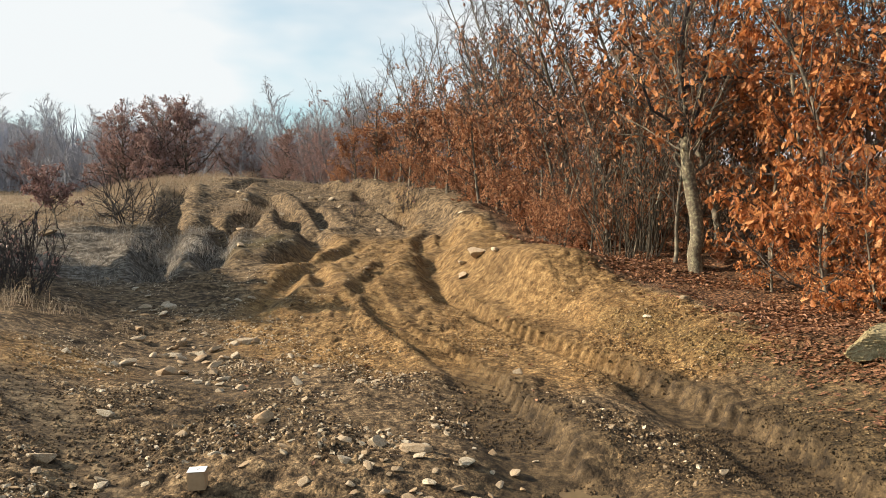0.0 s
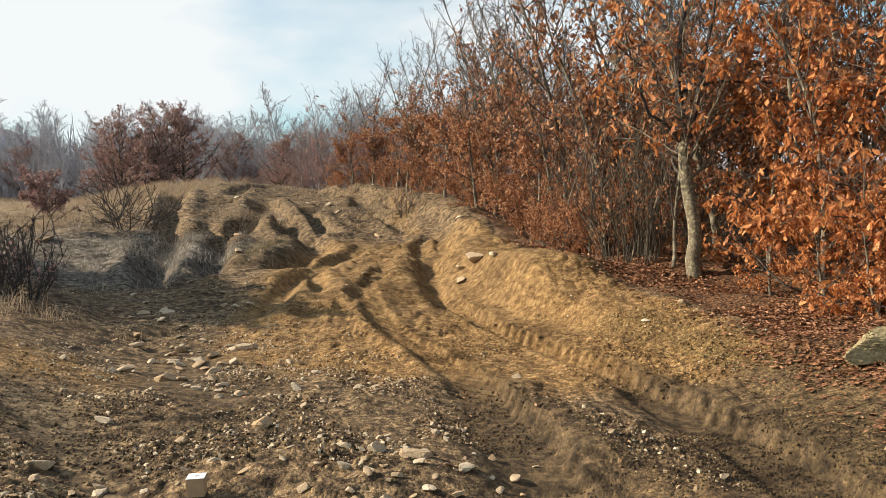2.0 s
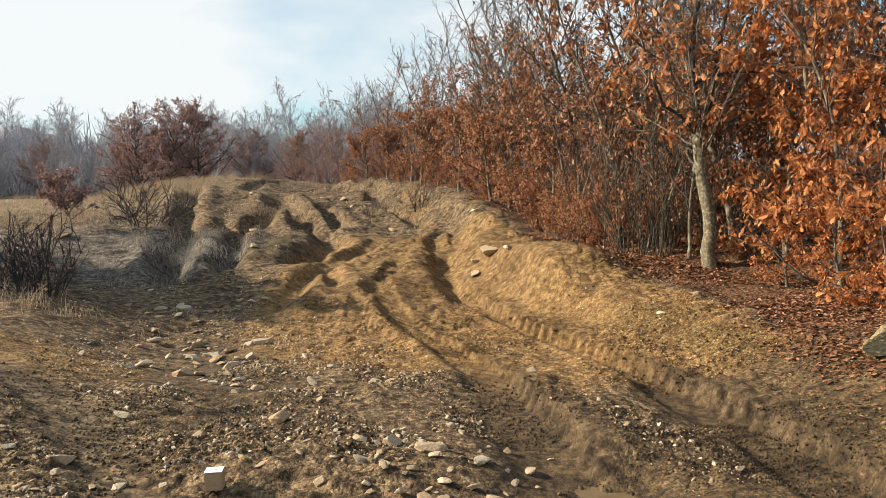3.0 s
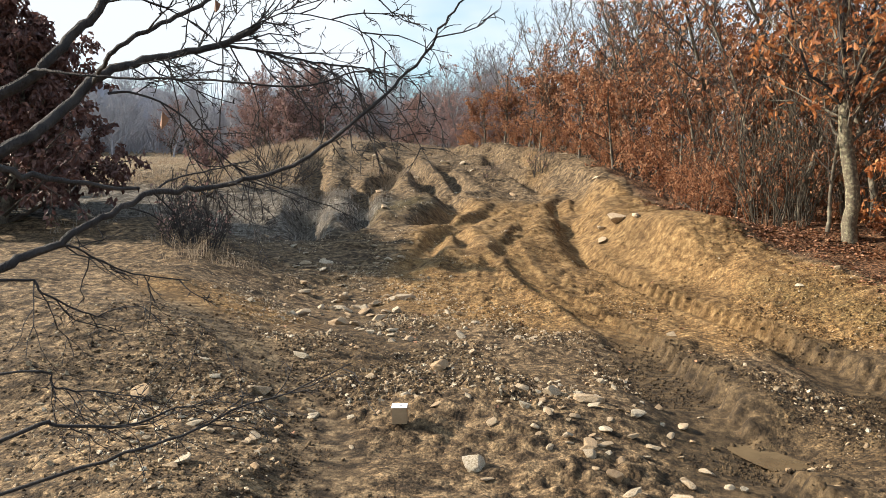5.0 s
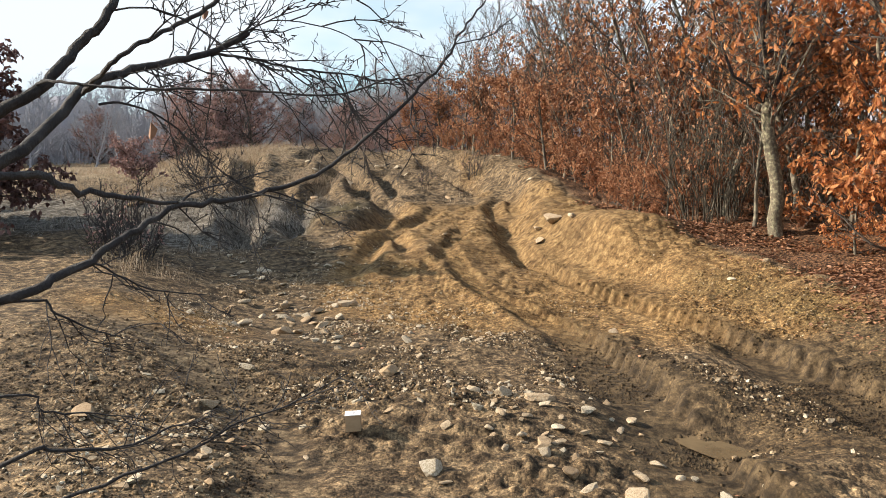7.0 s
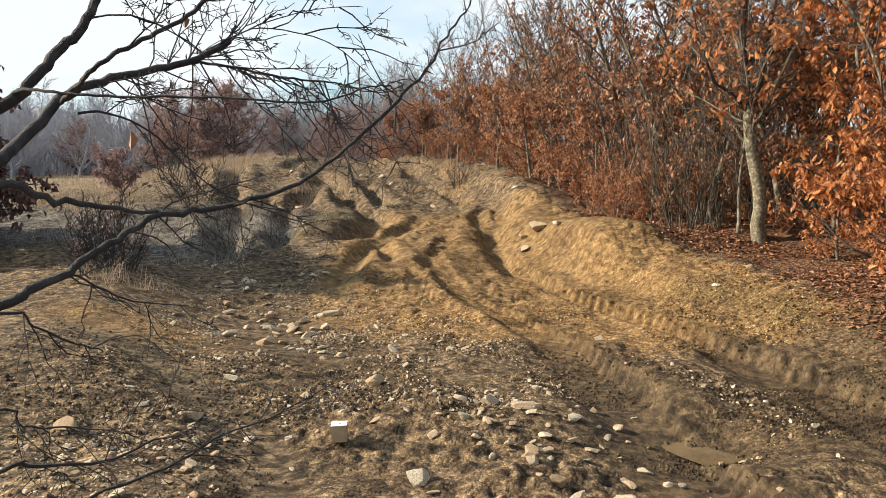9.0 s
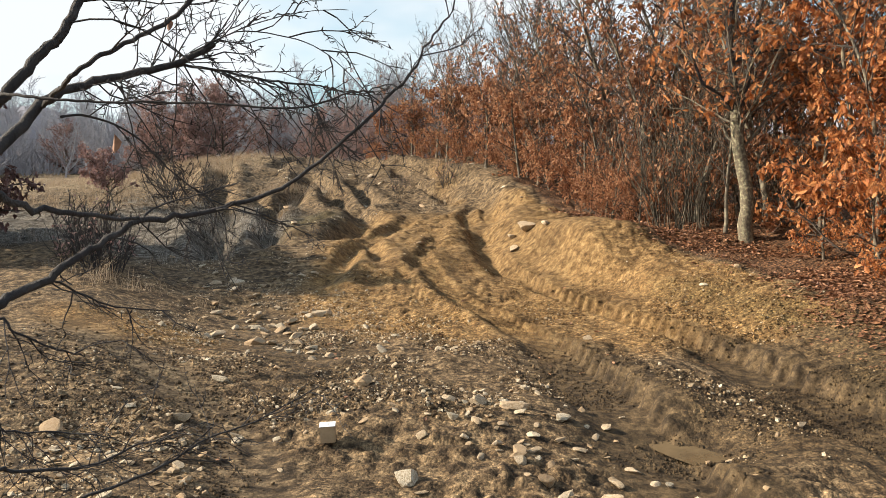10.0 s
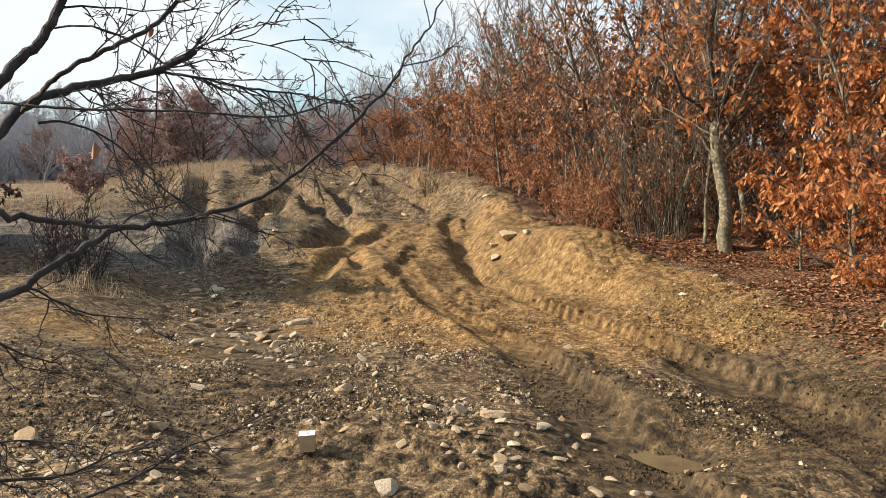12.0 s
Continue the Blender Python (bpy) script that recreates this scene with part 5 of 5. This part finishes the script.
# ---- the bare tree whose limbs reach in front of the view ----
def reaching_tree():
    rng = np.random.default_rng(33)
    base = (-1.85, 0.05)
    tree = tagged(new("leafless_tree"), "leafless dark tree with limbs reaching across the track", "tree")
    gz = ground_z(*base)
    trunk = Tubes()
    trunk.add([np.array(p) for p in ((*base, gz - 0.1), (-1.84, 0.06, 0.4), (-1.80, 0.04, 0.95), (-1.86, 0.02, 1.6), (-1.82, 0.0, 2.3), (-1.9, 0.03, 3.2))], [0.085, 0.07, 0.062, 0.05, 0.035, 0.012], 10)
    mesh_object("trunk", trunk.v, trunk.f, DARK_BARK, tree, smooth=True)

    def spray(t, p, way, length, r, depth):
        """A crooked twig with side twigs and buds."""
        pts = bent(rng, p, way, length, 5, 0.22, -0.03)
        t.add(pts, thin(r, r * 0.45, 6), 4)
        for q in pts[1:]:
            if rng.random() < 0.3:
                d = unit(rng)
                t.add([q, q + d * 0.004, q + d * 0.008], [r * 0.7, r * 0.95, r * 0.3], 4)
        if depth:
            for k in range(rng.integers(2, 5)):
                i = rng.integers(1, 5)
                d = (pts[i + 1] - pts[i]) / np.linalg.norm(pts[i + 1] - pts[i]) + 0.95 * unit(rng)
                spray(t, pts[i], d, length * rng.uniform(0.25, 0.55), r * 0.7, depth - 1)

    def limb(points, r0, r1, twigs=0, reach=0.15, fall=(0, 0, -0.5), first=0.3, deep=1, twig_r=0.0016):
        t = Tubes()
        pts = [np.array(p, float) for p in smooth_line(points, 5)]
        pts = [p + min(0.0012, 0.15 * r0) * rng.normal(size=3) for p in pts]
        r0, r1, twig_r = 0.46 * r0, 0.62 * r1, 0.75 * twig_r
        t.add(pts, [r0 + (r1 - r0) * (i / (len(pts) - 1)) ** 0.8 for i in range(len(pts))], 7)
        for k in range(twigs):
            i = int(len(pts) * (first + (0.98 - first) * (k + rng.random()) / twigs))
            i = min(i, len(pts) - 2)
            d = (pts[i + 1] - pts[i]) / np.linalg.norm(pts[i + 1] - pts[i])
            spray(t, pts[i], 0.7 * d + 0.75 * unit(rng) + np.array(fall), reach * rng.uniform(0.5, 1.2), twig_r, deep)
        return mesh_object("limb", t.v, t.f, DARK_BARK, tree, smooth=True)

    limb([(-1.80, 0.04, 0.95), (-1.247, 0.164, 1.279), (-0.984, 0.325, 1.458), (-0.951, 0.412, 1.519), (-0.937, 0.466, 1.569), (-0.913, 0.506, 1.595), (-0.872, 0.543, 1.612), (-0.820, 0.582, 1.632), (-0.767, 0.606, 1.663)],
         0.021, 0.0066, 18, 0.14, (0.15, -0.05, 0.1), 0.62, 2)
    limb([(-0.820, 0.582, 1.632), (-0.779, 0.616, 1.632), (-0.720, 0.655, 1.622), (-0.663, 0.688, 1.617), (-0.635, 0.712, 1.617)], 0.005, 0.002, 18, 0.19, (0.2, -0.05, -0.8), 0.05, 2)
    limb([(-0.788, 0.597, 1.653), (-0.737, 0.606, 1.679), (-0.669, 0.631, 1.675), (-0.618, 0.657, 1.653), (-0.567, 0.674, 1.602), (-0.525, 0.691, 1.551)], 0.0024, 0.0009, 8, 0.11, (0.1, -0.05, -0.35), 0.1, 2)
    limb([(-0.797, 0.593, 1.649), (-0.720, 0.623, 1.692), (-0.652, 0.648, 1.713), (-0.593, 0.674, 1.721)], 0.0022, 0.0008, 4, 0.10, (0.2, 0, 0.1), 0.1, 1)
    limb([(-1.84, 0.02, 1.25), (-1.35, 0.10, 1.38), (-0.97, 0.18, 1.47), (-0.854, 0.221, 1.533), (-0.831, 0.234, 1.556), (-0.819, 0.26, 1.587), (-0.801, 0.277, 1.615), (-0.79, 0.30, 1.66), (-0.77, 0.33, 1.75)], 0.016, 0.0065, 4, 0.10, (0.2, 0, 0), 0.75, 1)
    limb([(-0.937, 0.466, 1.565), (-0.88, 0.40, 1.575), (-0.833, 0.346, 1.582), (-0.804, 0.357, 1.606), (-0.776, 0.388, 1.631), (-0.744, 0.418, 1.661), (-0.718, 0.433, 1.70)], 0.006, 0.0042, 4, 0.12, (0.2, 0, 0), 0.5, 1)
    limb([(-0.845, 0.225, 1.545), (-0.806, 0.191, 1.543), (-0.764, 0.182, 1.537), (-0.722, 0.183, 1.534), (-0.663, 0.189, 1.533), (-0.607, 0.189, 1.53), (-0.553, 0.194, 1.526), (-0.506, 0.212, 1.541), (-0.486, 0.215, 1.541)], 0.0034, 0.0012, 5, 0.06, (0.2, 0, 0), 0.7, 0, 0.001)
    limb([(-1.80, 0.02, 1.1), (-1.25, -0.06, 1.24), (-0.90, 0.0, 1.33), (-0.764, 0.057, 1.365), (-0.748, 0.096, 1.38), (-0.732, 0.119, 1.39), (-0.719, 0.152, 1.408), (-0.698, 0.198, 1.428), (-0.665, 0.223, 1.434), (-0.628, 0.248, 1.443), (-0.588, 0.271, 1.458),
          (-0.545, 0.29, 1.491), (-0.5, 0.305, 1.534), (-0.469, 0.315, 1.568), (-0.444, 0.321, 1.605), (-0.423, 0.326, 1.637), (-0.40, 0.33, 1.69)], 0.011, 0.0012, 12, 0.07, (0.1, 0.1, 0.1), 0.35, 1, 0.0011)
    limb([(-0.698, 0.198, 1.428), (-0.69, 0.224, 1.443), (-0.667, 0.256, 1.452), (-0.635, 0.288, 1.465)], 0.0026, 0.0009, 2, 0.05, (0, 0, 0), 0.3, 0, 0.0009)
    limb([(-1.80, 0.02, 1.15), (-1.2, -0.15, 1.36), (-0.80, -0.06, 1.45), (-0.696, -0.031, 1.454), (-0.673, -0.016, 1.446), (-0.653, 0.019, 1.439), (-0.656, 0.107, 1.433)], 0.010, 0.0022, 2, 0.05, (0, 0, -0.2), 0.6, 0, 0.0009)
    limb([(-1.80, 0.06, 0.7), (-1.35, 0.25, 0.95), (-1.016, 0.406, 1.11), (-0.978, 0.434, 1.116), (-0.912, 0.494, 1.103), (-0.869, 0.545, 1.117), (-0.834, 0.572, 1.117)], 0.010, 0.0015, 10, 0.13, (0.1, 0.1, 0), 0.5, 1, 0.0012)
    limb([(-1.35, 0.25, 0.95), (-1.05, 0.38, 1.03), (-0.898, 0.467, 1.075), (-0.824, 0.511, 1.097), (-0.789, 0.556, 1.116), (-0.727, 0.606, 1.133), (-0.645, 0.66, 1.169)], 0.007, 0.0014, 9, 0.12, (0.1, 0.1, 0.1), 0.45, 1, 0.0014)
    limb([(-1.82, 0.06, 0.85), (-1.4, 0.35, 1.1), (-1.084, 0.505, 1.167), (-1.044, 0.524, 1.14), (-0.986, 0.558, 1.129), (-0.921, 0.587, 1.112)], 0.007, 0.0011, 12, 0.14, (0.1, 0, -0.2), 0.45, 1, 0.0012)
    limb([(-1.25, -0.06, 1.24), (-0.95, 0.12, 1.32), (-0.856, 0.211, 1.341), (-0.834, 0.224, 1.327), (-0.805, 0.237, 1.309), (-0.78, 0.249, 1.297)], 0.005, 0.0011, 5, 0.09, (0.1, 0, -0.2), 0.4, 1, 0.001)
    limb([(-0.748, 0.096, 1.38), (-0.755, 0.15, 1.383), (-0.749, 0.188, 1.367), (-0.735, 0.227, 1.349), (-0.703, 0.273, 1.339)], 0.003, 0.001, 6, 0.08, (0.15, 0.1, -0.15), 0.2, 1, 0.001)
    limb([(-0.907, 0.453, 1.551), (-0.890, 0.487, 1.555), (-0.848, 0.521, 1.534), (-0.805, 0.546, 1.483), (-0.763, 0.563, 1.449), (-0.703, 0.589, 1.424)], 0.004, 0.0012, 8, 0.14, (0.1, 0.05, -0.35), 0.2, 2, 0.0013)
    limb([(-0.873, 0.542, 1.611), (-0.865, 0.546, 1.560), (-0.852, 0.551, 1.492), (-0.822, 0.563, 1.441), (-0.797, 0.580, 1.390)], 0.0025, 0.001, 6, 0.12, (0.1, 0, -0.2), 0.3, 1, 0.0012)
    leaf = Leaves()
    leaf.add(np.array((-0.890, 0.555, 1.538)), np.array((0.1, 0, -1.0)), np.array((0.3, 1.0, 0.2)), 0.026, None)
    leaf.add(np.array((-0.822, 0.580, 1.696)), np.array((0.2, 0, -1.0)), np.array((0.3, 1.0, 0.2)), 0.02, None)
    mesh_object("withered_leaf", leaf.v[:6], leaf.f[:2], LITTER_LEAF, tree, "single withered yellow-brown leaf")
    mesh_object("withered_leaf", leaf.v[6:], [tuple(i - 6 for i in q) for q in leaf.f[2:]], LITTER_LEAF, tree, "single withered yellow-brown leaf")


reaching_tree()
